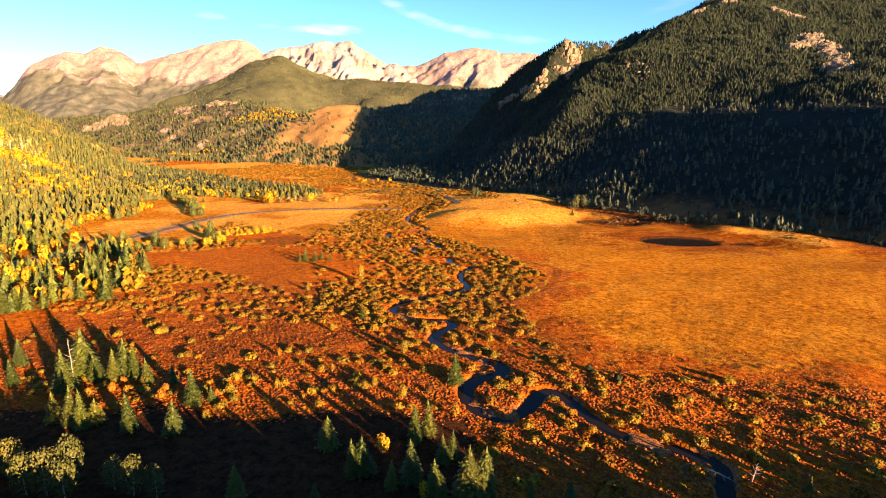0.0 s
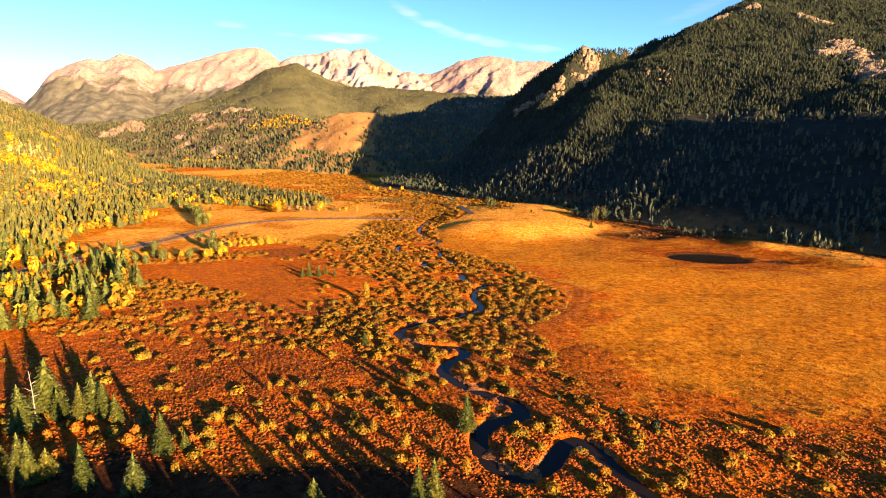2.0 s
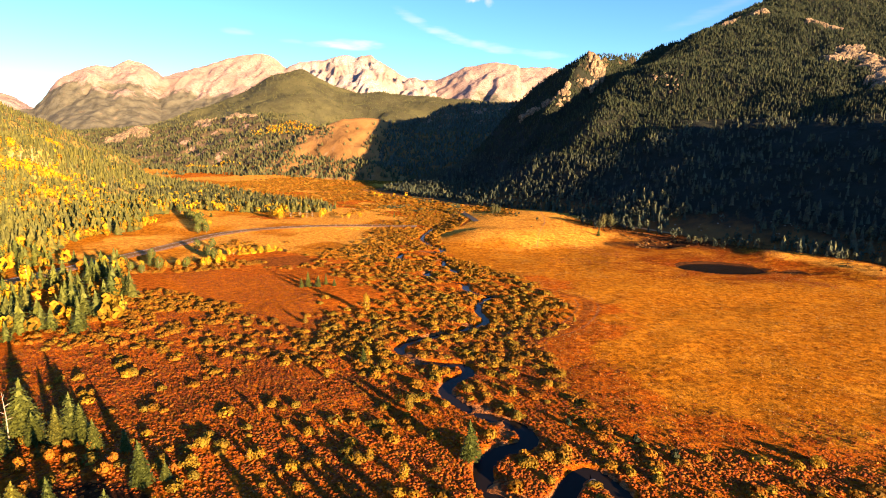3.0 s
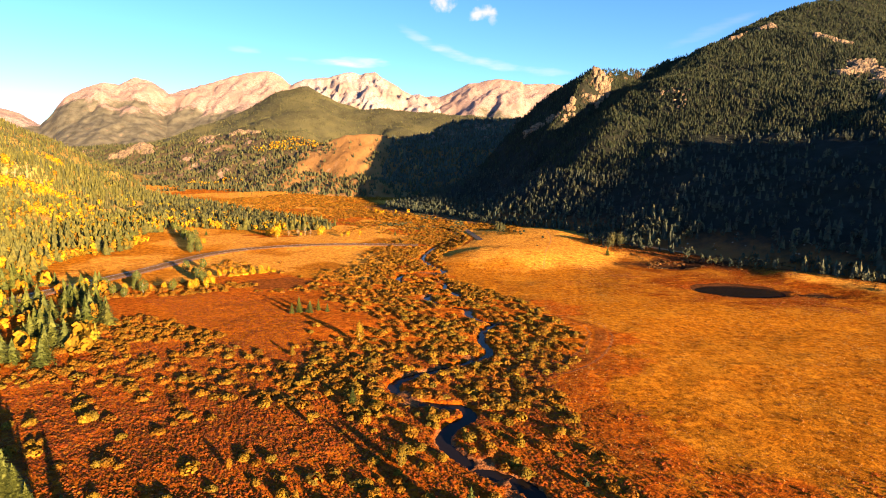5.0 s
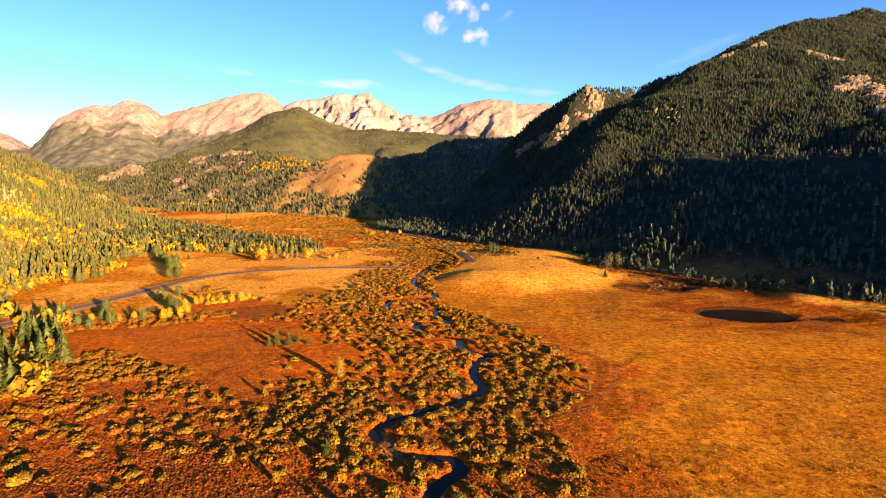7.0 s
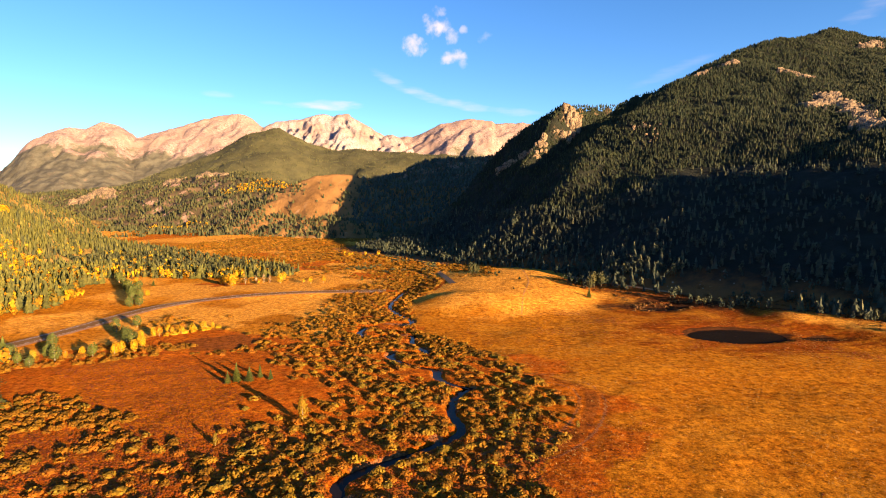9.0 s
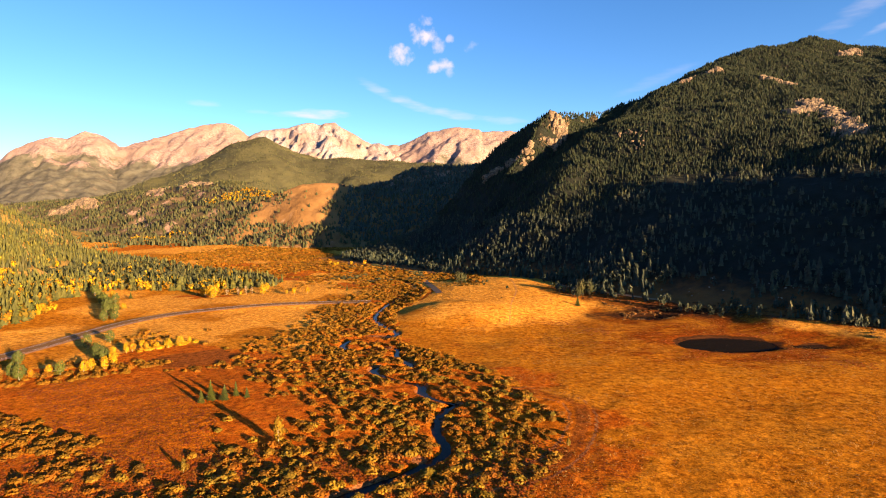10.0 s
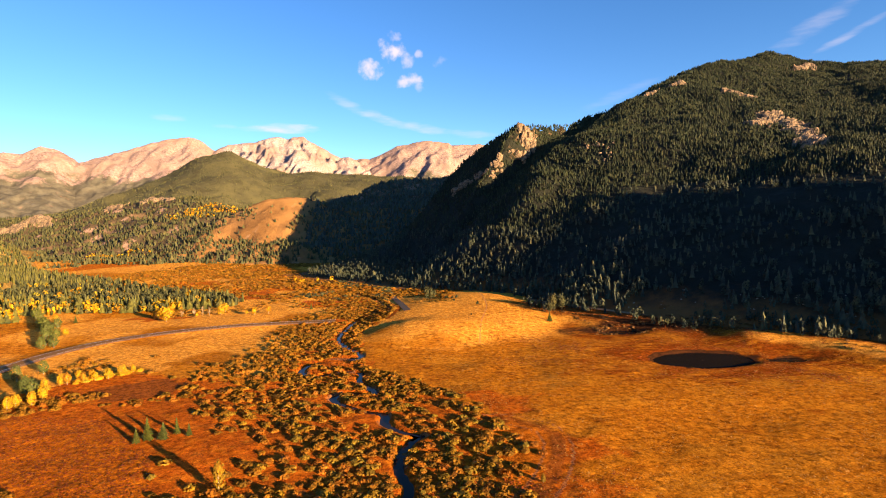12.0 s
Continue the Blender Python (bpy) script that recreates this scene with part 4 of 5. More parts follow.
many("pine_forest", FAR_PINES + FAR_SPRUCES[:2], flat(p[low], -0.4), np.where(p[low][:, 2] < 30, dice.uniform(5, 11.5, low.sum()), dice.uniform(4, 8.5, low.sum())), dice.uniform(0.85, 1.35, low.sum()), SHADE_NEEDLES, "scattered dark pines on the shaded lower slope", "forest")


p = scatter(1500, (110, 330, 320, 580), lambda x, y: (1 - smooth(6, 26, np.abs(off_line(x, y, TRACK)[0] - 16))) * smooth(0.0, 0.35, fbm(x, y, 24, 3)) * (SE[0] * x + SE[1] * y > 428) * dry_ground(x, y), both_east)
many("pine_forest", PINE_CROWNS, flat(p, -0.8), dice.uniform(1.6, 3.4, len(p)), dice.uniform(0.55, 0.8, len(p)), SHADE_NEEDLES, "old pines standing along the foot of the slope", "forest")


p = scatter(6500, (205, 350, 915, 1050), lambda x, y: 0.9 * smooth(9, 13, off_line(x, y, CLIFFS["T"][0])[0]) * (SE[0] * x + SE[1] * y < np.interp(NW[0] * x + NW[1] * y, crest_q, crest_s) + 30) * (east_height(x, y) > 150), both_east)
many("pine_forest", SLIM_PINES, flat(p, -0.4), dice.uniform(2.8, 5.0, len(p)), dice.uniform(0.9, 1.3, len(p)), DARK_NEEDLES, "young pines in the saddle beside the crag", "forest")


def ground_west(x, y):
    return np.maximum(west_height(x, y), valley_height(x, y))


GLADES = ((-235, 385, 30, 55), (-255, 520, 34, 50), (-215, 470, 26, 40))
TOE = [(-420, 330), (-300, 300), (-225, 250), (-222, 330), (-258, 420), (-262, 500), (-300, 560), (-235, 588), (-190, 600), (-150, 612), (-140, 640), (-185, 690), (-290, 770), (-440, 900), (-640, 1100), (-900, 1450), (-1100, 1700), (-1250, 1200), (-1100, 500)]
GROVE = [(-150, 205), (-132, 225), (-150, 262), (-178, 300), (-200, 330), (-212, 380), (-222, 330), (-300, 300), (-420, 330), (-360, 250), (-230, 180)]


def west_allow(x, y):
    inside = in_ring(x, y, TOE) | in_ring(x, y, GROVE)
    a = (0.65 + 0.35 * smooth(-0.4, 0.1, fbm(x, y, 70, 3))) * inside * np.where(in_ring(x, y, GROVE), 0.42, 1)
    for gx, gy, rx, ry in GLADES:
        a = a * smooth(0.8, 1.15, np.hypot((x - gx) / rx, (y - gy) / ry))
    d, _ = off_line(x, y, ROAD)
    return a * (d > 12) * in_sight(x, y, 2)


def aspen_patch(x, y):
    return smooth(0.22, 0.5, fbm(x + 300, y, 110, 3)) * (1 - smooth(260, 420, -x - 200 - 0.15 * y))


def near_west(x, y):
    return west_allow(x, y) * (y < 620)


p = scatter(11000, (-620, -120, 170, 620), lambda x, y: near_west(x, y) * (1 - 0.6 * aspen_patch(x, y)), ground_west)
round_ones = dice.random(len(p)) < 0.3
many("spruce_forest", FAR_CROWNS, flat(p[round_ones], -0.6), dice.uniform(1.8, 3.9, round_ones.sum()), dice.uniform(0.65, 0.95, round_ones.sum()), YELLOW_WILLOW, "olive leafy trees among the spruces", "forest")
p = p[~round_ones]
near = p[:, 1] < 345
many("spruce_forest", GROVE_SHAPES, flat(p[near], -0.3), dice.uniform(7.5, 14, near.sum()), dice.uniform(1.0, 1.3, near.sum()), NEAR_NEEDLES, "green and golden spruces in the grove by the road", "forest")
p = p[~near]
many("spruce_forest", SPRUCES, flat(p, -0.3), dice.uniform(6, 14, len(p)), dice.uniform(0.95, 1.4, len(p)), NEEDLES, "sunlit green spruces on the lower hillside", "forest")
p = scatter(52000, (-1300, -130, 560, 1720), lambda x, y: west_allow(x, y) * (1 - 0.3 * aspen_patch(x, y)), ground_west)
tip = (p[:, 0] > -400 + 60 * fbm(p[:, 0], p[:, 1], 40, 2)) & (p[:, 1] < 900) & (dice.random(len(p)) < 0.7)
many("pine_forest", FAR_CROWNS, flat(p[tip], -0.6), dice.uniform(1.9, 3.8, tip.sum()), dice.uniform(0.6, 0.9, tip.sum()), HILL_NEEDLES, "dark rounded pines at the foot of the hillside", "forest")
p = p[~tip]
dim = dice.random(len(p)) < 0.45
many("spruce_forest", UPPER_PINES, flat(p[dim], -0.3), dice.uniform(5, 11, dim.sum()), dice.uniform(0.8, 1.15, dim.sum()), HILL_NEEDLES, "dark conifers among the sunlit forest of the hillside", "forest")
p = p[~dim]
many("spruce_forest", UPPER_PINES, flat(p, -0.3), dice.uniform(5, 12.5, len(p)), dice.uniform(0.8, 1.1, len(p)), NEEDLES, "sunlit conifer forest covering the hillside", "forest")
GOLD_LINE = [(-545, 580), (-515, 598), (-500, 606), (-487, 615), (-466, 623), (-452, 628)]
p = scatter(3600, (-620, -430, 575, 740), lambda x, y: 0.9 * (west_allow(x, y) > 0.1) * smooth(4, 9, off_line(x, y, GOLD_LINE)[0]), ground_west)
many("spruce_forest", UPPER_PINES, flat(p, -0.3), dice.uniform(6, 11, len(p)), dice.uniform(0.9, 1.25, len(p)), NEEDLES, "spruces round the golden aspen stand", "forest")
p = scatter(10500, (-620, -130, 180, 800), lambda x, y: west_allow(x, y) * np.maximum(0.6 * aspen_patch(x, y), np.where((x < -190) & (y < 580), 0.5 * smooth(-0.25, 0.25, fbm(x, y + 80, 45, 3)), 0.05)), ground_west)
many("aspen_grove", FAR_CROWNS, flat(p, 0), dice.uniform(2.0, 3.6, len(p)), dice.uniform(0.75, 1, len(p)), ASPEN, "bright yellow aspens among the conifers", "trees")
# stands of pure aspen on the hillside
GOLD_STANDS = ((-677, 863, 16, 7), (-745, 987, 20, 8), (-506, 622, 8, 5), (-425, 560, 14, 6))


def stand_allow(x, y):
    a = 1 - smooth(2.5, 6, off_line(x, y, GOLD_LINE)[0] + 2 * fbm(x, y, 12, 2))
    for gx, gy, rx, ry in GOLD_STANDS:
        a = np.maximum(a, 1 - smooth(0.6, 1.1, np.hypot((x - gx) / rx, (y - gy) / ry) + 0.3 * fbm(x, y, 20, 2)))
    return a


p = scatter(60000, (-790, -400, 520, 1010), stand_allow, ground_west)
many("aspen_grove", FAR_CROWNS, flat(p, 0), dice.uniform(2.2, 3.6, len(p)), dice.uniform(0.8, 1, len(p)), ASPEN, "solid stand of golden yellow aspens", "trees")

# far hills
def far_ground(x, y):
    return np.maximum(np.maximum(tan_height(x, y), back_height(x, y)), np.maximum(dome_height(x, y), valley_height(x, y)))


def back_allow(x, y):
    t, b = tan_height(x, y), back_height(x, y)
    a = smooth(-0.5, 0.1, fbm(x, y, 120, 4)) * (b > t)
    bare = smooth(-0.6, 0.9, fbm(x + 50, y, 60, 3))
    ridge_woods = 1 - smooth(30, 75, np.abs(x + 330 + 0.9 * (y - 1390)))
    open_face = (x > -395) & (x < -190)
    a = np.where(t >= b, np.where(open_face, 0.07 + 0.8 * (t < 48) + 0.6 * smooth(0.15, 0.45, fbm(x, y, 45, 2)) * (t < 105), 0.8), np.maximum(a, 0.45) * (0.75 + 0.25 * bare))
    a = np.maximum(a, 0.9 * ridge_woods * (t > 8) * (x < -330))
    return a * (np.maximum(t, b) > 3) * in_sight(x, y, 1)


p = scatter(50000, (-1900, 400, 1110, 2300), back_allow, far_ground)
many("conifer_forest", SPECKS, flat(p, -0.5), dice.uniform(6, 11, len(p)), dice.uniform(0.9, 1.3, len(p)), HILL_NEEDLES, "conifers scattered over the far hills", "forest")
p = scatter(11000, (-188, 420, 1180, 1900), lambda x, y: 0.95 * (np.maximum(tan_height(x, y), back_height(x, y)) > 4), far_ground)
# the blue of the valley's shade is in these needles' colour
many("conifer_forest", SPECKS, flat(p, -0.5), dice.uniform(7, 12, len(p)), dice.uniform(1.0, 1.4, len(p)), SIDE_SHADE_NEEDLES, "dense woods in the shaded side valley", "forest")
p = scatter(25000, (-2300, 700, 1900, 2980), lambda x, y: 0.9 * (dome_height(x, y) > 30) * (back_height(x, y) < dome_height(x, y)) * in_sight(x, y, 0), far_ground)
many("conifer_forest", SPECKS, flat(p, -0.5), dice.uniform(4, 7, len(p)), dice.uniform(1.0, 1.5, len(p)), FAR_NEEDLES, "dense woods on the rounded green mountain", "forest")


def far_gold(x, y):
    a = 1 - smooth(0.6, 1.1, np.hypot((x + 500) / 110, (y - 1560) / 50) + 0.45 * fbm(x, y, 35, 2))
    b = 1 - smooth(0.6, 1.1, np.hypot((x + 600) / 75, (y - 1310) / 16) + 0.3 * fbm(x, y, 20, 2))
    c = 1 - smooth(0.5, 1.0, np.hypot((x + 110) / 26, (y - 815) / 14) + 0.3 * fbm(x, y, 12, 2))
    return np.maximum(np.maximum(a, b), c)


p = scatter(16000, (-660, -60, 780, 1650), lambda x, y: 0.5 * far_gold(x, y), far_ground)
many("aspen_grove", FAR_CROWNS, p, dice.uniform(2.0, 3.6, len(p)), dice.uniform(0.8, 1, len(p)), ASPEN, "yellow aspen stand on the far hill", "trees")

# the wood below and behind the flight, whose long shadows reach into the valley
p = scatter(5800, (-125, 150, -8, 80), lambda x, y: (0.9 - 0.5 * smooth(40, 100, x)) * smooth(0, 6, y - 8 - 14 * fbm(x, y, 30, 2)) * smooth(0, 4, 80 - y - 4 * np.abs(fbm(x, y, 16, 2))) * smooth(0, 8, x + 108 + 12 * fbm(y, x, 24, 2)), valley_height)
many("spruce_forest", UPPER_PINES, flat(p, -0.3), np.where(p[:, 1] > 70, dice.uniform(8, 10.5, len(p)), np.where(p[:, 0] > 20, dice.uniform(7, 10, len(p)), dice.uniform(11, 14.5, len(p)))), dice.uniform(1.0, 1.4, len(p)), NEEDLES, "tall spruces on the near valley floor", "forest")
p = scatter(420, (60, 330, -60, 66), lambda x, y: 0.16 * smooth(-0.2, 0.3, fbm(x, y, 30, 2)), valley_height)
many("spruce_forest", SPRUCES, flat(p, -0.3), dice.uniform(6, 10, len(p)), dice.uniform(0.85, 1.1, len(p)), NEEDLES, "scattered spruces by the meadow", "forest")


# ---- scrub and grass on the valley floor ----
def river_off(x, y):
    return off_line(x, y, RIVER)[0]


def dry_land(x, y):
    a = smooth(2.3, 3.6, river_off(x, y))
    for px, py, rx, ry in PONDS:
        a = a * smooth(1.05, 1.3, np.hypot((x - px) / rx, (y - py) / ry))
    return a * (off_line(x, y, ROAD)[0] > 7)


def willow_allow(x, y):
    d = river_off(x, y)
    east = in_ring(x, y, MEADOW)
    band = (1 - smooth(24, 60, d)) * np.where(y > 190, 1.0, np.where(x < 0, 0.12, 0.2)) * smooth(-0.8, -0.2, fbm(x, y, 22, 3))
    strip = np.where(y > 195, 0.5, 0.10) * (y > 130) * (y < 275) * (x > -150) * (x < -20) * smooth(-0.5, 0.2, fbm(x, y, 30, 3))
    bank = 0.18 * (y < 150) * (x > 15) * smooth(-0.4, 0.3, fbm(x, y, 18, 3))
    west = 0.5 * (y > 330) * (y < 420) * (x < -60) * (x > -170) * smooth(0.1, 0.4, fbm(x, y, 25, 3))
    a = np.maximum(np.maximum(band, strip), np.maximum(bank, west))
    a = a * ~in_ring(x, y, RUST_FIELD) * ~in_ring(x, y, DARK_FIELD)
    return np.where(east, 0, a) * dry_land(x, y) * in_sight(x, y, 3)


p = scatter(15000, (-170, 140, 88, 330), lambda x, y: 0.5 * (1 - wood_shade(x, y)) * willow_allow(x, y), valley_height)
n = len(p)
cut = dice.random(n) < 0.75
gold = cut & (dice.random(n) < 0.35)
many("willow_scrub", BUSHES, flat(p[gold], -0.15), dice.uniform(1.15, 2.2, gold.sum()), dice.uniform(1.05, 1.4, gold.sum()), YELLOW_WILLOW, "yellow-green willow shrubs along the stream", "shrubs")
cut = cut & ~gold
many("willow_scrub", BUSHES, flat(p[cut], -0.15), dice.uniform(1.15, 2.1, cut.sum()), dice.uniform(1.05, 1.4, cut.sum()), WILLOW, "olive and golden willow shrubs along the stream", "shrubs")
cut = cut | gold
many("willow_scrub", BUSHES, flat(p[~cut], -0.15), dice.uniform(1.0, 1.9, (~cut).sum()), dice.uniform(1.05, 1.4, (~cut).sum()), ORANGE, "orange autumn willow shrubs along the stream", "shrubs")
p = scatter(16000, (-200, 60, 330, 700), lambda x, y: 0.75 * np.maximum(willow_allow(x, y), 0.35 * (y > 560) * smooth(0, 0.3, fbm(x, y, 60, 3)) * dry_land(x, y) * ~in_ring(x, y, WEST_GRASS)), valley_height)
many("willow_scrub", SMALL_BUSHES, flat(p, -0.15), dice.uniform(0.9, 2.2, len(p)), dice.uniform(0.9, 1.3, len(p)), WILLOW, "gold-green willow thicket farther up the stream", "shrubs")
p = scatter(15000, (-420, 60, 640, 1150), lambda x, y: 0.75 * smooth(-0.5, 0.1, fbm(x, y, 80, 3)) * (tan_height(x, y) < 0) * (east_height(x, y) < 1), valley_height)
many("willow_scrub", FAR_BUSHES, flat(p, -0.15), dice.uniform(1.2, 2.8, len(p)), dice.uniform(0.9, 1.4, len(p)), WILLOW, "mixed scrub on the upper valley floor", "shrubs")

p = scatter(900, (-100, 0, 640, 820), lambda x, y: 0.8 * smooth(-0.1, 0.3, fbm(x, y, 40, 3)) * dry_land(x, y), valley_height)
many("willow_scrub", SMALL_BUSHES, flat(p, -0.15), dice.uniform(1.4, 3.0, len(p)), dice.uniform(0.9, 1.3, len(p)), HILL_NEEDLES, "dark green alder thicket beside the lane", "shrubs")
p = scatter(300, (-160, -122, 355, 392), lambda x, y: 1.0 * (off_line(x, y, [(-157, 360), (-144, 371), (-126, 387)])[0] < 2.6), valley_height)
many("yellow_hedge", BUSHES, flat(p, -0.15), dice.uniform(1.3, 2.7, len(p)), dice.uniform(0.8, 1.1, len(p)), ASPEN, "bushy hedge of bright yellow aspen saplings", "shrubs")
p = scatter(500, (125, 190, 420, 462), lambda x, y: 1.0 * (np.hypot((x - 154) / 28, (y - 442) / 13) < 1) * smooth(-0.3, 0.2, fbm(x, y, 9, 2)), both_east)
many("willow_scrub", SMALL_BUSHES, flat(p, -0.15), dice.uniform(0.4, 1.4, len(p)), dice.uniform(0.9, 1.4, len(p)), BRUSH, "dark brown brush in the marshy hollow", "shrubs")
THICKET = [(-158, 288), (-104, 257), (-92, 236), (-111, 218), (-133, 203), (-160, 200), (-172, 240)]
p = scatter(1500, (-175, -90, 200, 290), lambda x, y: 0.5 * in_ring(x + 14 * fbm(x, y, 24, 3), y + 9 * fbm(y, x, 24, 3), THICKET) * smooth(-0.4, 0.3, fbm(x, y, 16, 3)), valley_height)
many("willow_scrub", BUSHES, flat(p, -0.15), dice.uniform(1.1, 2.3, len(p)), dice.uniform(0.9, 1.3, len(p)), WILLOW, "olive willow thicket below the spruce grove", "shrubs")
# olive and yellow thicket below the road, and rough scrub at the foot of the slope
p = scatter(900, (-215, -120, 300, 350), lambda x, y: 0.5 * (np.abs(y - 0.45 * x - 402 + 6 * fbm(x, y, 20, 2)) < 12) * dry_land(x, y), valley_height)
many("willow_scrub", BUSHES, flat(p, -0.15), dice.uniform(1.0, 2.4, len(p)), dice.uniform(0.8, 1.2, len(p)), WILLOW, "olive and yellow thicket beside the road", "shrubs")
p = scatter(7000, (115, 310, 340, 560), lambda x, y: 0.6 * (1 - smooth(10, 36, off_line(x, y, TRACK)[0])) * (off_line(x, y, TRACK)[0] > 3.5) * smooth(-0.4, 0.2, fbm(x, y, 18, 3)) * dry_land(x, y) * (SE[0] * x + SE[1] * y < 462), both_east)
many("willow_scrub", SMALL_BUSHES, flat(p, -0.15), dice.uniform(0.4, 1.3, len(p)), dice.uniform(0.9, 1.5, len(p)), BRUSH, "brown rough scrub at the foot of the slope", "shrubs")


def carpet_allow(x, y):
    east = in_ring(x, y, MEADOW)
    a = 0.55 + 0.45 * smooth(-0.3, 0.2, fbm(x, y, 25, 3))
    a = a * np.where(in_ring(x, y, RUST_FIELD) | in_ring(x, y, DARK_FIELD), 0.45, 1)
    a = a * (1 - wood_shade(x, y))
    return np.where(east, 0.02 + 0.6 * (1 - smooth(2, 30, off_line(x, y, MEADOW)[0] + 9 * fbm(x, y, 12, 2))), a) * dry_land(x, y) * in_sight(x, y, 3) * (1 - smooth(190, 300, y) * 0.75)


p = scatter(115000, (-150, 125, 88, 250), carpet_allow, valley_height)
tall = dice.uniform(0.18, 0.4, len(p)) * np.where(in_ring(p[:, 0], p[:, 1], MEADOW), 0.7, 1.0)
near = p[:, 1] < 152
many("birch_scrub", LUMPS, flat(p[near], -0.1), tall[near], dice.uniform(1.2, 1.9, near.sum()), SCRUB, "low rust-red birch scrub covering the ground", "shrubs", True)
many("birch_scrub", PLAIN_LUMPS, flat(p[~near], -0.08), tall[~near], dice.uniform(1.2, 1.9, (~near).sum()), SCRUB, "rust-red birch scrub spreading up the valley", "shrubs", True)
p = scatter(16000, (-165, -55, 236, 330), lambda x, y: 0.8 * in_ring(x, y, RUST_FIELD), valley_height)
many("birch_scrub", PLAIN_LUMPS, flat(p, -0.06), dice.uniform(0.16, 0.32, len(p)), dice.uniform(1.3, 2.0, len(p)), SCRUB, "low rust-brown scrub on the open field", "shrubs", True)
p = scatter(30000, (60, 320, 280, 440), lambda x, y: 0.7 * in_ring(x, y, MEADOW) * dry_land(x, y) * (1 - smooth(20, 70, off_line(x, y, [(100, 405), (166, 385), (210, 372), (270, 310)])[0])) * smooth(0.0, 0.4, fbm(x * 0.4 + 0.2 * y, y, 12, 3)), valley_height)
many("sedge_clumps", PLAIN_LUMPS, flat(p, -0.05), dice.uniform(0.16, 0.34, len(p)), dice.uniform(1.2, 2.4, len(p)), SCRUB, "dark rust sedge clumps round the pond", "grass", True)
p = scatter(9000, (-150, 125, 88, 200), lambda x, y: 0.8 * carpet_allow(x, y), valley_height)
many("birch_scrub", CARPET, flat(p, -0.1), dice.uniform(0.35, 0.75, len(p)), dice.uniform(1.0, 1.6, len(p)), SCRUB, "twiggy rust-red birch shrubs in the scrub", "shrubs")
p = scatter(42000, (20, 330, 120, 420), lambda x, y: (in_ring(x, y, MEADOW)) * (0.35 + 0.65 * smooth(-0.2, 0.4, fbm(x, y, 16, 3))) * dry_land(x, y) * in_sight(x, y, 2), valley_height)
many("meadow_grass", TUFTS, flat(p, -0.03), dice.uniform(0.2, 0.45, len(p)), dice.uniform(1.0, 1.9, len(p)), STRAW, "dry golden meadow grass in tufts", "grass")


# ---- single trees that stand apart ----
def part(name, data, parent, label=""):
    ob = new(name, data)
    ob.parent = parent
    if label:
        ob["label"] = label
    return ob


def trunk_mesh(mat, r=0.016, tall=0.9, sides=7, limbs=0, seed=0):
    """A tapered trunk one unit high, with a few limbs."""
    bm = bmesh.new()
    rng = random.Random(seed)

    def limb(a, b, ra, rb):
        axis = (b - a).normalized()
        u = axis.orthogonal().normalized()
        v = axis.cross(u)
        rings = []
        for c, rr in ((a, ra), (a.lerp(b, 0.5) + 0.02 * (b - a).length * u, (ra + rb) / 2), (b, rb)):
            rings.append([bm.verts.new(c + rr * (math.cos(t) * u + math.sin(t) * v)) for t in [2 * math.pi * i / sides for i in range(sides)]])
        for low, top in zip(rings[:-1], rings[1:]):
            for i in range(sides):
                bm.faces.new((low[i], low[(i + 1) % sides], top[(i + 1) % sides], top[i]))
        bm.faces.new(rings[-1])

    limb(Vector((0, 0, -0.03)), Vector((0.01, 0, tall)), r, r * 0.2)
    for _ in range(limbs):
        z, a = rng.uniform(0.3, 0.85) * tall, rng.uniform(0, 6.28)
        reach = 0.28 * (1 - 0.6 * z)
        limb(Vector((0, 0, z)), Vector((math.cos(a) * reach, math.sin(a) * reach, z + reach * rng.uniform(0.1, 0.8))), r * 0.4, r * 0.08)
    me = bpy.data.meshes.new("trunk")
    bm.to_mesh(me)
    bm.free()
    me.materials.append(mat)
    return me


def tree_kinds(name, label, category, group, shapes, leaf, trunks):
    """One tree of each shape, with its trunk and crown."""
    kinds = []
    for k, (v, f) in enumerate(shapes):
        base = tagged(new(name), label, category, group)
        part("trunk", trunks, base)
        part("crown", mesh_of("crown", v, f, leaf), base)
        kinds.append(base)
    return kinds


used = set()


def plant(kinds, spots, wide=1.0):
    """Stand a tree at each (x, y, height)."""
    for n, (x, y, h) in enumerate(spots):
        base = kinds[(n * 7 + n // 3) % len(kinds)]
        z = float(ground_west(np.array([x]), np.array([y]))[0])
        w = h * wide * random.uniform(0.85, 1.15)
        m = Matrix.LocRotScale((x, y, z - 0.05), Euler((random.gauss(0, 0.02), random.gauss(0, 0.02), random.uniform(0, 6.28))), None)
        tree = base if base.name not in used else copy_thing(base, m)
        used.add(base.name)
        tree.matrix_basis = m @ Matrix.Diagonal((w, w, h, 1))


GROVE_SPRUCES = [(-128, 151, 9.1), (-121, 139, 8), (-106, 147, 15), (-104, 136, 12.5), (-100, 143, 8.2), (-95, 143, 10), (-93, 146, 11.8), (-89, 144, 10.2), (-84, 141, 7.9), (-65, 128, 10.5), (-74, 115, 9.9), (-63, 114, 8.5), (-90, 118, 10),
                 (-95, 119, 8), (-86, 116, 10.3), (-84, 118, 6.7), (-76, 140, 6.1), (-61, 130, 4.4), (-170, 203, 9.4), (-172, 199, 12.7), (-145, 220, 10.8), (-170, 218, 8.8)]
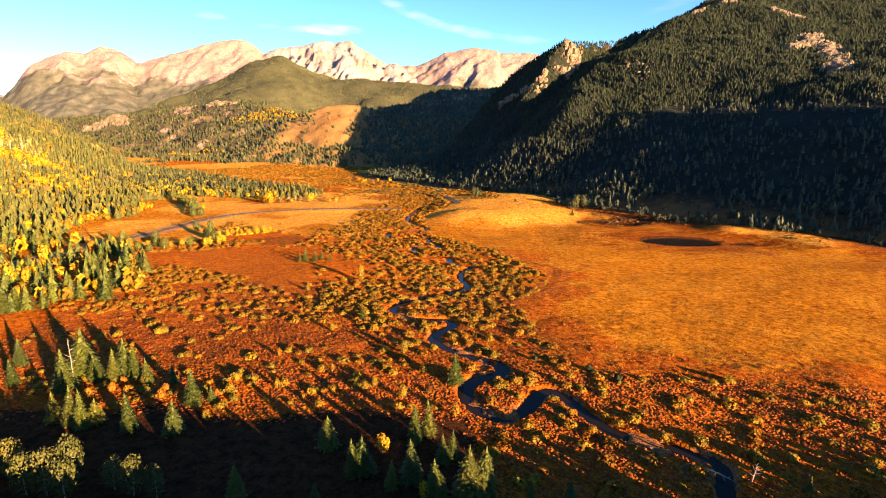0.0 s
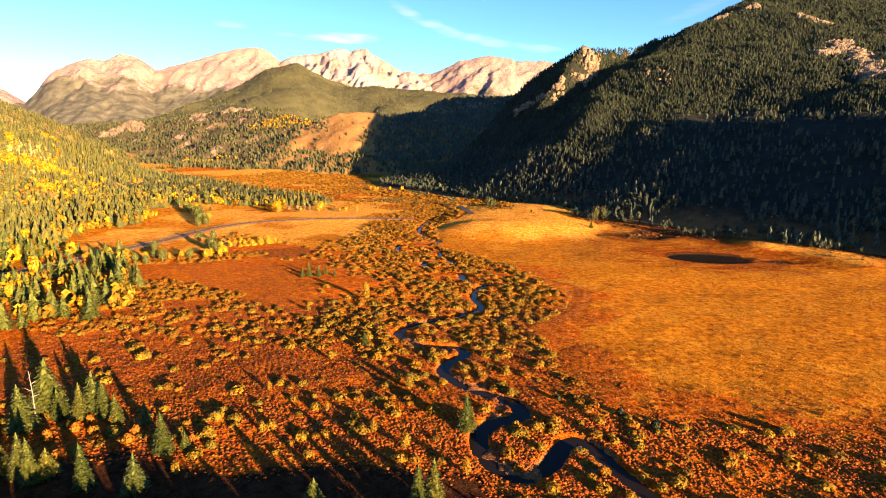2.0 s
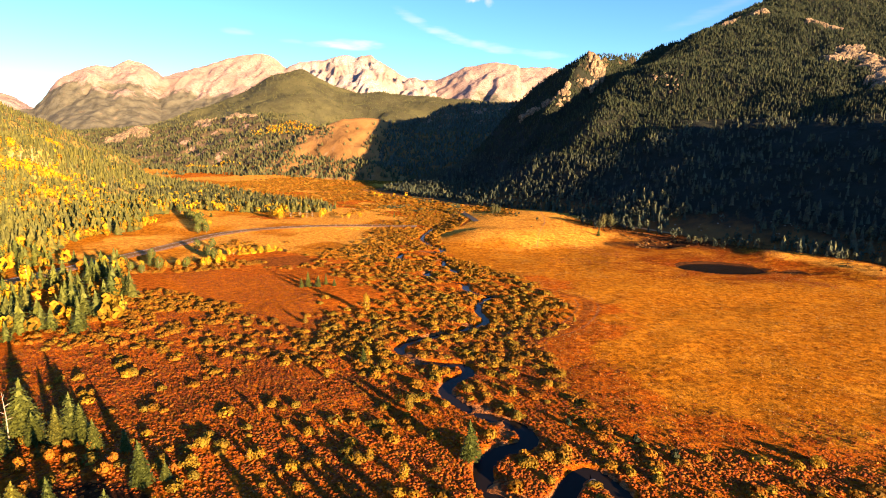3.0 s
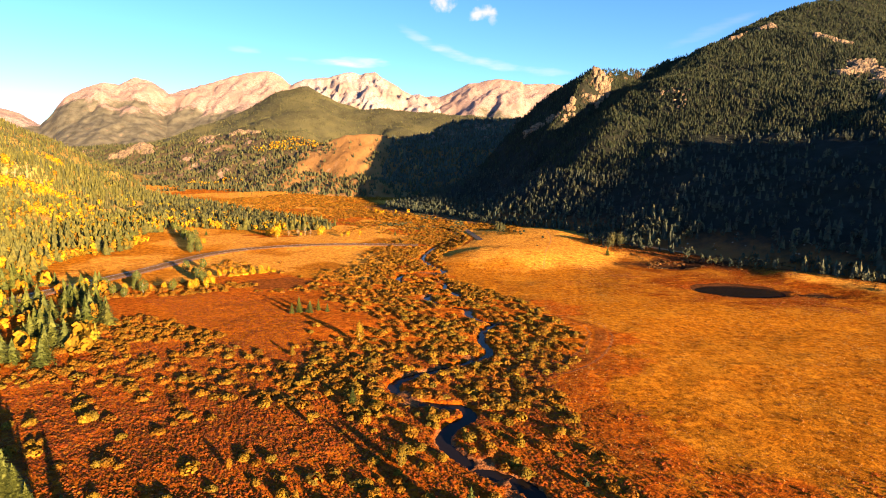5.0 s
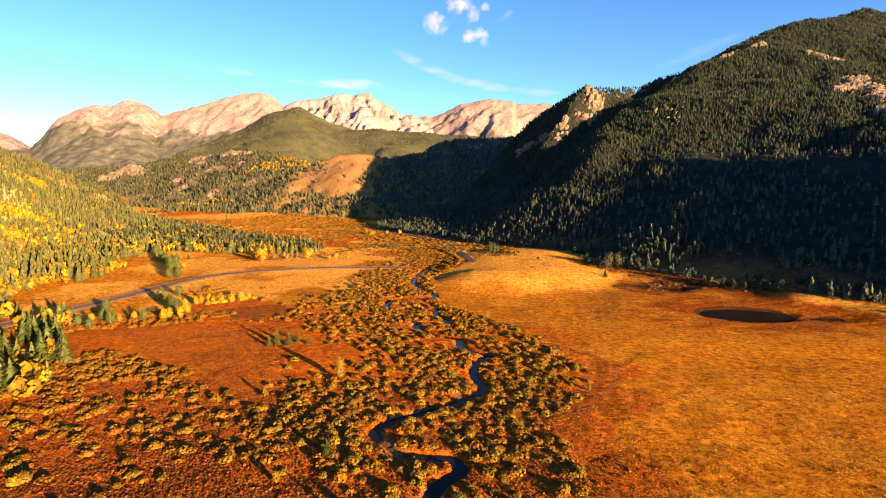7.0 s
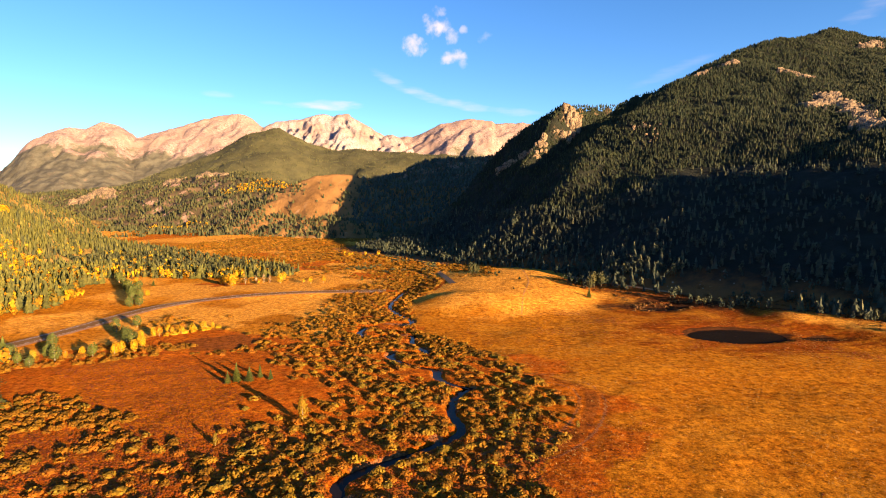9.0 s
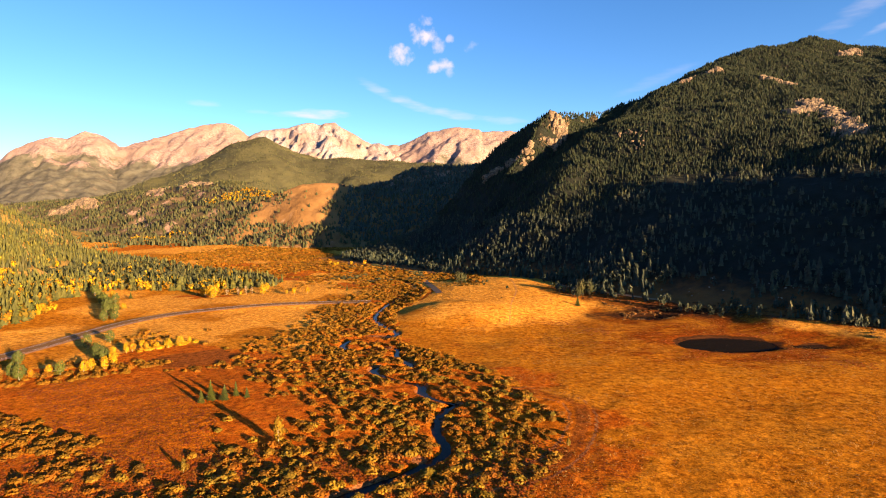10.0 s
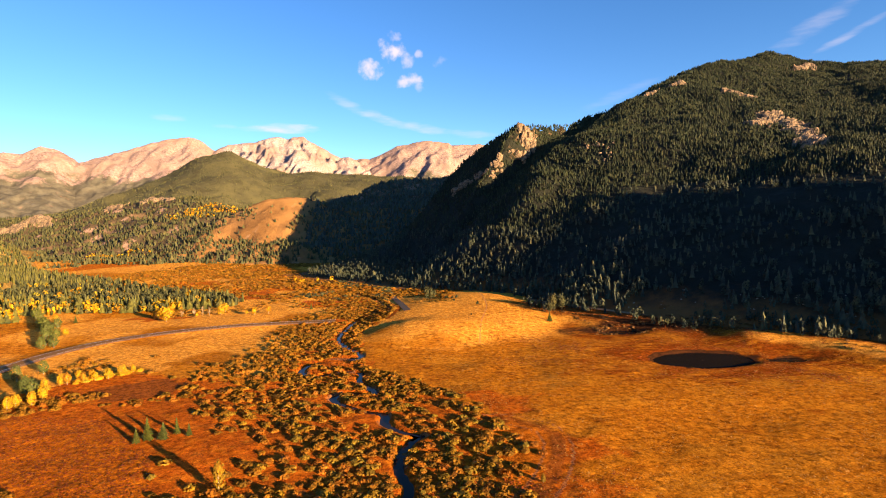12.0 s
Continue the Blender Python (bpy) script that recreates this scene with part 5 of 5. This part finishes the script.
BANK_SPRUCES = [(-26, 110, 8.2), (-18.5, 100, 8.3), (-16.5, 100.5, 8.7), (-6, 113, 9.4), (-3, 116, 9.1), (-6, 98, 10.1), (-10, 96, 6.7), (-1, 93, 8.7), (5.5, 93, 11.8), (8.5, 94, 11.2), (2.5, 106, 7.5), (0.5, 105, 6.9), (18, 93, 4.4),
                (-40, 92, 7.9), (75, 96, 3.9), (26, 94, 3.8), (-24, 90, 5.5)]
VALLEY_SPRUCES = [(4, 143, 9.8), (-31, 197, 5.3), (-77, 292, 8.3), (-72, 292, 6.3), (-69, 296, 6.0), (-80, 290, 5.5), (-64, 294, 4.5), (-70, 583, 6.1), (-245, 541, 5.8), (116, 477, 7), (119, 516, 5)]
FOOT_PINES = [(33, 584, 13), (37, 583, 11), (40, 586, 9), (126, 504, 14), (133, 503, 13), (129, 508, 12), (122, 498, 9)]
SHRUB_TREES = [(72, 534, 3.3), (55, 572, 2.5), (50, 580, 2.6), (59, 574, 2.5), (61, 488, 1.4), (55, 559, 2.4), (45, 152, 2.6), (30, 160, 2.2), (52, 146, 2.4)]
HEDGE_TREES = [(-136, 377, 4.5), (-131, 384, 5), (-127, 386, 4.2), (-143, 371, 4.8), (-150, 365, 4.6), (-155, 362, 5.2), (-165, 330, 5), (-170, 326, 4.5), (-182, 322, 5.5), (-138, 372, 4.4), (-160, 560, 5), (-120, 562, 4.6), (-192, 556, 7), (-176, 540, 8)]
YELLOW_TREES = [(-347, 655, 10), (-352, 675, 10), (-340, 660, 9), (-222, 490, 6), (-196, 232, 11), (-191, 237, 9.5), (-197, 249, 10.5), (-174, 209, 8), (-215, 280, 12), (-203, 240, 11), (-152, 226, 7), (-13, 108, 4.9), (-3, 92, 4.6), (-130, 380, 5.5), (-133, 374, 6), (-141, 375, 5), (-146, 373, 5.5), (-148, 367, 6), (-152, 369, 5.5), (-145, 338, 6.7),
                (-150, 336, 6.4), (-152, 334, 5.9), (-219, 474, 3.8), (-145, 345, 5.7), (-180, 545, 12), (-187, 552, 9.7), (-185, 568, 9.6), (-142, 565, 10), (-144, 583, 8.5), (-113, 559, 7.1), (-102, 562, 7.7), (-253, 530, 8.7)]
GREEN_TREES = [(-262, 526, 10), (-247, 507, 11), (-230, 484, 12), (-281, 551, 11), (-243, 516, 9), (-236, 494, 9), (-255, 520, 8), (-280, 455, 10), (-268, 448, 11), (-267, 458, 10), (-285, 469, 10), (-275, 475, 9), (-176, 375, 9), (-172, 388, 8), (-162, 359, 8), (-186, 318, 6), (-180, 328, 7), (-196, 326, 8), (-176, 312, 6), (-157, 353, 9), (-154, 352, 7.6), (-218, 463, 12), (-209, 456, 9), (-214, 452, 8), (-222, 480, 9), (-160, 330, 7), (-172, 322, 8), (-190, 345, 8)]
ROUND_TREES = [(-60, 92, 9), (-65, 94, 7.5), (-55, 91, 8), (-74, 95, 12), (-81, 92, 9.5), (-88, 97, 9.2), (-77, 92, 10.5), (-72, 90, 9.5), (-94, 99, 9.5)]
TALL_WILLOWS = [(-10.5, 133.5, 4.6), (3.7, 124, 4.2), (-12.5, 165, 4.6), (-16, 169, 3.8), (-40, 184, 3.2), (-19, 140, 3.4), (-58, 120, 3.0), (-46, 138, 3.2), (-33, 150, 3.0), (49, 246, 2.6), (-52, 160, 3.2)]
ORANGE_BUSHES = [(-91.7, 136.6, 2.4), (-91, 141, 2.2), (-86.8, 135.6, 2.2), (-84.4, 140.7, 2.6), (-75.4, 131.7, 2.6), (-76.2, 136, 2.2), (-71.4, 133, 2.0), (-95, 131.7, 3.0), (-86.6, 123.7, 2.6), (-61, 133, 2.2)]
BARE_TREES = [(-163, 563, 7.1), (-158, 568, 8.7), (-166, 570, 7), (-152, 566, 7.5), (-172, 560, 6.5)]


def unit_crown(shapes, low):
    """Crowns for trees one unit high, starting at the given height."""
    return [(v * (0.22, 0.22, (1 - low) / (v[:, 2].max() - v[:, 2].min())) + (0, 0, low - v[:, 2].min() * (1 - low) / (v[:, 2].max() - v[:, 2].min())), f) for v, f in shapes]


NEAR_SPRUCES = [full_spruce(200 + k, (0.2, 0.25, 0.29)[k % 3], 220, 11, 10, 12, 0.75) for k in range(6)]
trunk = trunk_mesh(BARK)
plant(tree_kinds("spruce_tree", "sunlit green spruce with pointed crown", "tree", "spruces by the stream", NEAR_SPRUCES, NEAR_NEEDLES, trunk), GROVE_SPRUCES + BANK_SPRUCES + VALLEY_SPRUCES)
aspen_trunk = trunk_mesh(PALE_BARK, 0.014, 0.8, 6, 5, 3)
plant(tree_kinds("aspen_tree", "yellow autumn aspen with pale trunk", "tree", "aspens by the road", unit_crown([leaf_shape(300, 300 + k, 0.145, 1.25, 0.35, 1.5) for k in range(4)], 0.04), ASPEN, aspen_trunk), YELLOW_TREES + HEDGE_TREES, 1.6)
plant(tree_kinds("broadleaf_tree", "olive green leafy tree beside the road", "tree", "green trees by the road", unit_crown([leaf_shape(600, 320 + k, 0.095, 1.1, 0.35, 1.4) for k in range(3)], 0.03), NEAR_NEEDLES, aspen_trunk), GREEN_TREES, 1.7)
plant(tree_kinds("slim_tree", "slim golden olive tree standing in the scrub", "tree", "slim trees", unit_crown([leaf_shape(420, 380, 0.12, 1.3, 0.3, 1.5)], 0.03), YELLOW_WILLOW, aspen_trunk), [(-40, 252, 9.5), (-62, 236, 4.5)], 0.9)
plant(tree_kinds("pine_tree", "dark old pine at the edge of the meadow", "tree", "pines by the meadow", unit_crown([leaf_shape(420, 370 + k, 0.13, 1.3, 0.3, 1.4) for k in range(3)], 0.12), HILL_NEEDLES, trunk), FOOT_PINES, 1.2)
plant(tree_kinds("cottonwood_tree", "rounded olive leafy tree at the edge of the wood", "tree", "leafy trees by the wood", unit_crown([leaf_shape(900, 350 + k, 0.075, 1.2, 0.3, 1.4) for k in range(3)], 0.02), NEEDLES, aspen_trunk), ROUND_TREES, 1.35)
plant(tree_kinds("willow_tree", "tall yellow-green willow shrub in the red scrub", "shrub", "tall willows", unit_crown([leaf_shape(460, 390 + k, 0.12, 1.2, 0.3, 1.2) for k in range(3)], 0.0), YELLOW_WILLOW, aspen_trunk), TALL_WILLOWS, 1.5)
plant(tree_kinds("orange_willow", "orange autumn willow bush among the spruces", "bush", "orange bushes", unit_crown([leaf_shape(300, 395 + k, 0.14, 1.0, 0.3) for k in range(3)], 0.0), ORANGE, aspen_trunk), ORANGE_BUSHES, 2.4)
plant(tree_kinds("bare_tree", "grey leafless aspen with fine twigs", "tree", "bare aspens", unit_crown([leaf_shape(110, 340 + k, 0.11, 1.2, 0.3, 1.4) for k in range(2)], 0.2), GREY_TWIGS, aspen_trunk), BARE_TREES, 1.2)
plant(tree_kinds("juniper_bush", "small dark green bush standing alone", "bush", "lone bushes", unit_crown([leaf_shape(70, 360 + k, 0.3, 0.9) for k in range(3)], 0.02), DARK_NEEDLES, trunk), SHRUB_TREES, 2.0)

# single willow bushes in the near scrub, each apart from the rest
bush_meshes = [mesh_of("willow_bush", *leaf_shape(280, 400 + k, 0.14, 1.0), YELLOW_WILLOW) for k in range(6)]
spots = scatter(900, (-125, 112, 90, 190), lambda x, y: 0.4 * (~in_ring(x, y, MEADOW)) * dry_land(x, y) * smooth(-0.5, 0.1, fbm(x + 70, y, 26, 3)) * (wood_shade(x, y) < 0.2), valley_height)
for n, (x, y, z) in enumerate(spots[:200]):
    s = random.uniform(1.0, 2.3)
    ob = tagged(new("willow_bush", bush_meshes[n % 6]), "rounded yellow-green willow bush in the red scrub", "bush", "bushes in the scrub")
    ob.matrix_basis = pose(x, y, z - 0.1, 0, 0, 47 * n) @ Matrix.Diagonal((s, s * random.uniform(0.85, 1.1), s * random.uniform(0.8, 1.25), 1))

# bleached dead wood
def on_valley(x, y):
    return float(valley_height(np.array([float(x)]), np.array([float(y)]))[0])


snag = tagged(new("dead_tree", trunk_mesh(GREY_WOOD, 0.03, 1.0, 7, 11, 5)), "bleached grey dead tree beside the stream", "tree")
snag.matrix_basis = pose(65, 99, on_valley(65, 99), 8, 4, 0) @ Matrix.Diagonal((6, 6, 5, 1))
spar = tagged(new("dead_tree", trunk_mesh(GREY_WOOD, 0.022, 1.0, 7, 4, 8)), "tall pale bare trunk among the spruces", "tree")
spar.matrix_basis = pose(-107, 143.5, on_valley(-107, 143.5), 2, -1, 30) @ Matrix.Diagonal((8, 8, 12.5, 1))
for x, y, turn, long in ((58, 104, 35, 6.0), (61, 107.5, 62, 4.5)):
    log = tagged(new("driftwood_log", trunk_mesh(GREY_WOOD, 0.04, 1.0, 7, 3, int(turn))), "bleached driftwood log on the gravel bar", "log", "driftwood")
    log.matrix_basis = pose(x, y, on_valley(x, y) + 0.15, 86, 0, turn) @ Matrix.Diagonal((long, long, long, 1))


# ---- rock ----
def rock_mesh(name, seed, mat, cuts=16, detail=4, squash=(1, 1, 1), tilt=1.0):
    """A chipped boulder: a ball cut by many planes, roughened."""
    r = np.random.default_rng(seed)
    bm = bmesh.new()
    bmesh.ops.create_icosphere(bm, subdivisions=detail, radius=1)
    planes = r.normal(size=(cuts, 3))
    planes[:, 2] *= tilt
    planes /= np.linalg.norm(planes, axis=1)[:, None]
    depth = r.uniform(0.55, 0.9, cuts)
    if tilt < 1:
        planes[0], depth[0] = (0.1, -0.05, 0.99), 0.72
    for v in bm.verts:
        p = np.array(v.co)
        k = (planes @ p) / depth
        p = p / max(1.0, k.max())
        rough = noise.fractal(Vector(p * 2.6 + seed), 0.8, 2.1, 5)
        v.co = Vector([a * b for a, b in zip(p * (1 + 0.09 * rough), squash)])
    me = bpy.data.meshes.new(name)
    bm.to_mesh(me)
    bm.free()
    me.materials.append(mat)
    return me


ROCK_SHAPES = [rock_mesh("rock", k, CLIFF) for k in range(5)]


def outcrop(label, chunks, spots):
    """A cliff of rock slabs, each a part of the outcrop. Spots: x, y, width, height, lean."""
    base = tagged(new("rock_outcrop"), label, "rock")
    for n, (x, y, z, w, h, lean) in enumerate(spots):
        ob = part("slab", ROCK_SHAPES[(chunks + n) % 5], base)
        ob.matrix_basis = pose(x, y, z, lean, lean * 0.5, 37 * n) @ Matrix.Diagonal((w, w * 0.75, h, 1))
    return base


def slabs(cx, cy, wide, deep, count, size, seed, tall=1.0, ground=east_height):
    r = random.Random(seed)
    spots = []
    for _ in range(count):
        a, d = r.uniform(-1, 1), r.uniform(-1, 1)
        x, y = cx + a * wide * 0.73 + d * deep * 0.68, cy + a * wide * -0.68 + d * deep * 0.73
        s = size * r.uniform(0.5, 1.1)
        z = float(ground(np.array([x]), np.array([y]))[0]) - 0.15 * s
        spots.append((x, y, z, s, s * tall * r.uniform(0.7, 1.2), r.uniform(-20, 20)))
    return spots


UPRIGHT_ROCKS = [rock_mesh("rock", 40 + k, CLIFF, 22, 4, (1, 1, 1), 0.28) for k in range(5)]


def crag(label, spots):
    """A tower of upright rock columns, each a part. Spots: x, y, middle height, half width, half height."""
    base = tagged(new("rock_outcrop"), label, "rock")
    for n, (x, y, z, w, h) in enumerate(spots):
        ob = part("slab", UPRIGHT_ROCKS[n % 5], base)
        ob.matrix_basis = pose(x, y, z, 3 - 2 * (n % 4), 2 - n % 3, 47 * n) @ Matrix.Diagonal((w, w * 0.85, h, 1))


crag("tall pale granite crag lit by low sun", [(204, 946, 212, 11, 25), (211, 944, 207, 11, 24), (217, 942, 201, 10, 20), (223, 943, 196, 8, 15), (206, 939, 200, 10, 20), (213, 937, 194, 10, 17), (220, 936, 190, 8, 13)])
crag("broken granite buttress under the crag", [(186, 921, 180, 7, 9), (194, 918, 177, 8, 9), (203, 921, 177, 8, 9), (210, 926, 179, 7, 9), (179, 918, 179, 6, 7), (200, 912, 168, 6, 6)])
for n, (x, y) in enumerate(((162, 904), (155, 901), (146, 897), (138, 908), (129, 921), (119, 927), (110, 930), (101, 931))):
    outcrop("pale rock rib stepping down the wooded ridge", n, slabs(x, y, 8, 5, 5, 7.0, 60 + n, 1.1))
for n, (x, y) in enumerate(((272, 829), (284, 821), (294, 811), (285, 798), (276, 786))):
    outcrop("weathered ledges among the pines", n, slabs(x, y, 10, 8, 4, 4.2, 80 + n, 0.8))


def cliff(label, line, half, tall, step, ground=east_height):
    """A face of bare rock that breaks out of the slope in ledges, with a ragged edge that dives into the ground."""
    p = np.array(line)
    low, top = p.min(0) - 1.6 * half, p.max(0) + 1.6 * half
    X, Y = np.meshgrid(np.arange(low[0], top[0], step), np.arange(low[1], top[1], step))
    mask = 1 - smooth(0.5, 1.05, off_line(X, Y, line)[0] / half + 0.7 * fbm(X, Y, half * 0.7, 4))
    bulge = tall * mask * (0.25 + 0.75 * ridged(X + 0.4 * Y, Y, 7 + 0.25 * half, 4))
    h = ground(X, Y) + bulge
    rung = 0.55 * tall
    k = h / rung + 0.5 * fbm(X, Y, half * 0.6, 3)
    ledge = rung * (np.floor(k) + smooth(0.5, 0.95, k - np.floor(k)) - 0.5 * fbm(X, Y, half * 0.6, 3))
    h = h + 0.75 * (ledge - h) * mask + 0.5 * step * fbm(X, Y, 3 * step, 2) * mask - 0.45 * tall * (1 - mask)
    rows, cols = X.shape
    index = np.arange(rows * cols).reshape(rows, cols)
    quads = np.stack([index[:-1, :-1], index[:-1, 1:], index[1:, 1:], index[1:, :-1]], -1).reshape(-1, 4)
    quads = quads[mask.ravel()[quads].max(1) > 0.03]
    used_points, inverse = np.unique(quads, return_inverse=True)
    verts = np.stack([X.ravel(), Y.ravel(), h.ravel()], -1)[used_points]
    return tagged(new("rock_outcrop", mesh_of("rock_outcrop", verts, inverse.reshape(quads.shape), CLIFF)), label, "rock")


cliff("large pale granite face high on the wooded mountain", CLIFFS["A"][0], 17, 6, 1.3)
cliff("grey granite ledge on the wooded slope", *CLIFFS["B"], 6, 1.5)
cliff("grey granite ledge near the skyline", *CLIFFS["C"], 6, 1.5)
cliff("short granite ledge near the skyline", *CLIFFS["R"], 7, 1.5)
cliff("summit rocks near the crest", *CLIFFS["S"], 8, 2.0)
cliff("rounded pale granite dome on the far hill", [(-1200, 1875), (-1110, 1850)], 52, 20, 4.5, back_height)
cliff("tan ledges on the far wooded hill", [(-745, 1775), (-660, 1750)], 24, 10, 3.5, back_height)
cliff("tan ledges on the far wooded hill", [(-900, 1840), (-840, 1815)], 20, 10, 3.5, back_height)

# boulders along the foot of the slope
SMALL_ROCKS = [rock_mesh("boulder", 20 + k, STONE, 12, 2) for k in range(4)]
for n in range(46):
    t = random.random()
    x, y = 145 + 140 * t + random.gauss(0, 10), 515 - 135 * t + random.gauss(8, 9)
    s = random.uniform(0.35, 1.0)
    ob = tagged(new("boulder", SMALL_ROCKS[n % 4]), "grey weathered boulder at the foot of the slope", "boulder", "boulders below the slope")
    ob.matrix_basis = pose(x, y, float(both_east(np.array([x]), np.array([y]))[0]) + 0.15 * s, 0, 0, 50 * n) @ Matrix.Diagonal((s, s * 0.8, s * 0.7, 1))

# pale rocks beside the stream
for n, (x, y, size) in enumerate(((30.5, 136, 1.2), (-5.5, 193.5, 0.8), (-4, 194.5, 0.5), (49, 112, 0.7), (13.5, 127, 0.5))):
    ob = tagged(new("boulder", SMALL_ROCKS[n % 4]), "pale rock on the gravel beside the stream", "boulder", "rocks by the stream")
    ob.matrix_basis = pose(x, y, on_valley(x, y) + 0.2 * size, 0, 0, 70 * n) @ Matrix.Diagonal((size, size * 0.75, size * 0.6, 1))
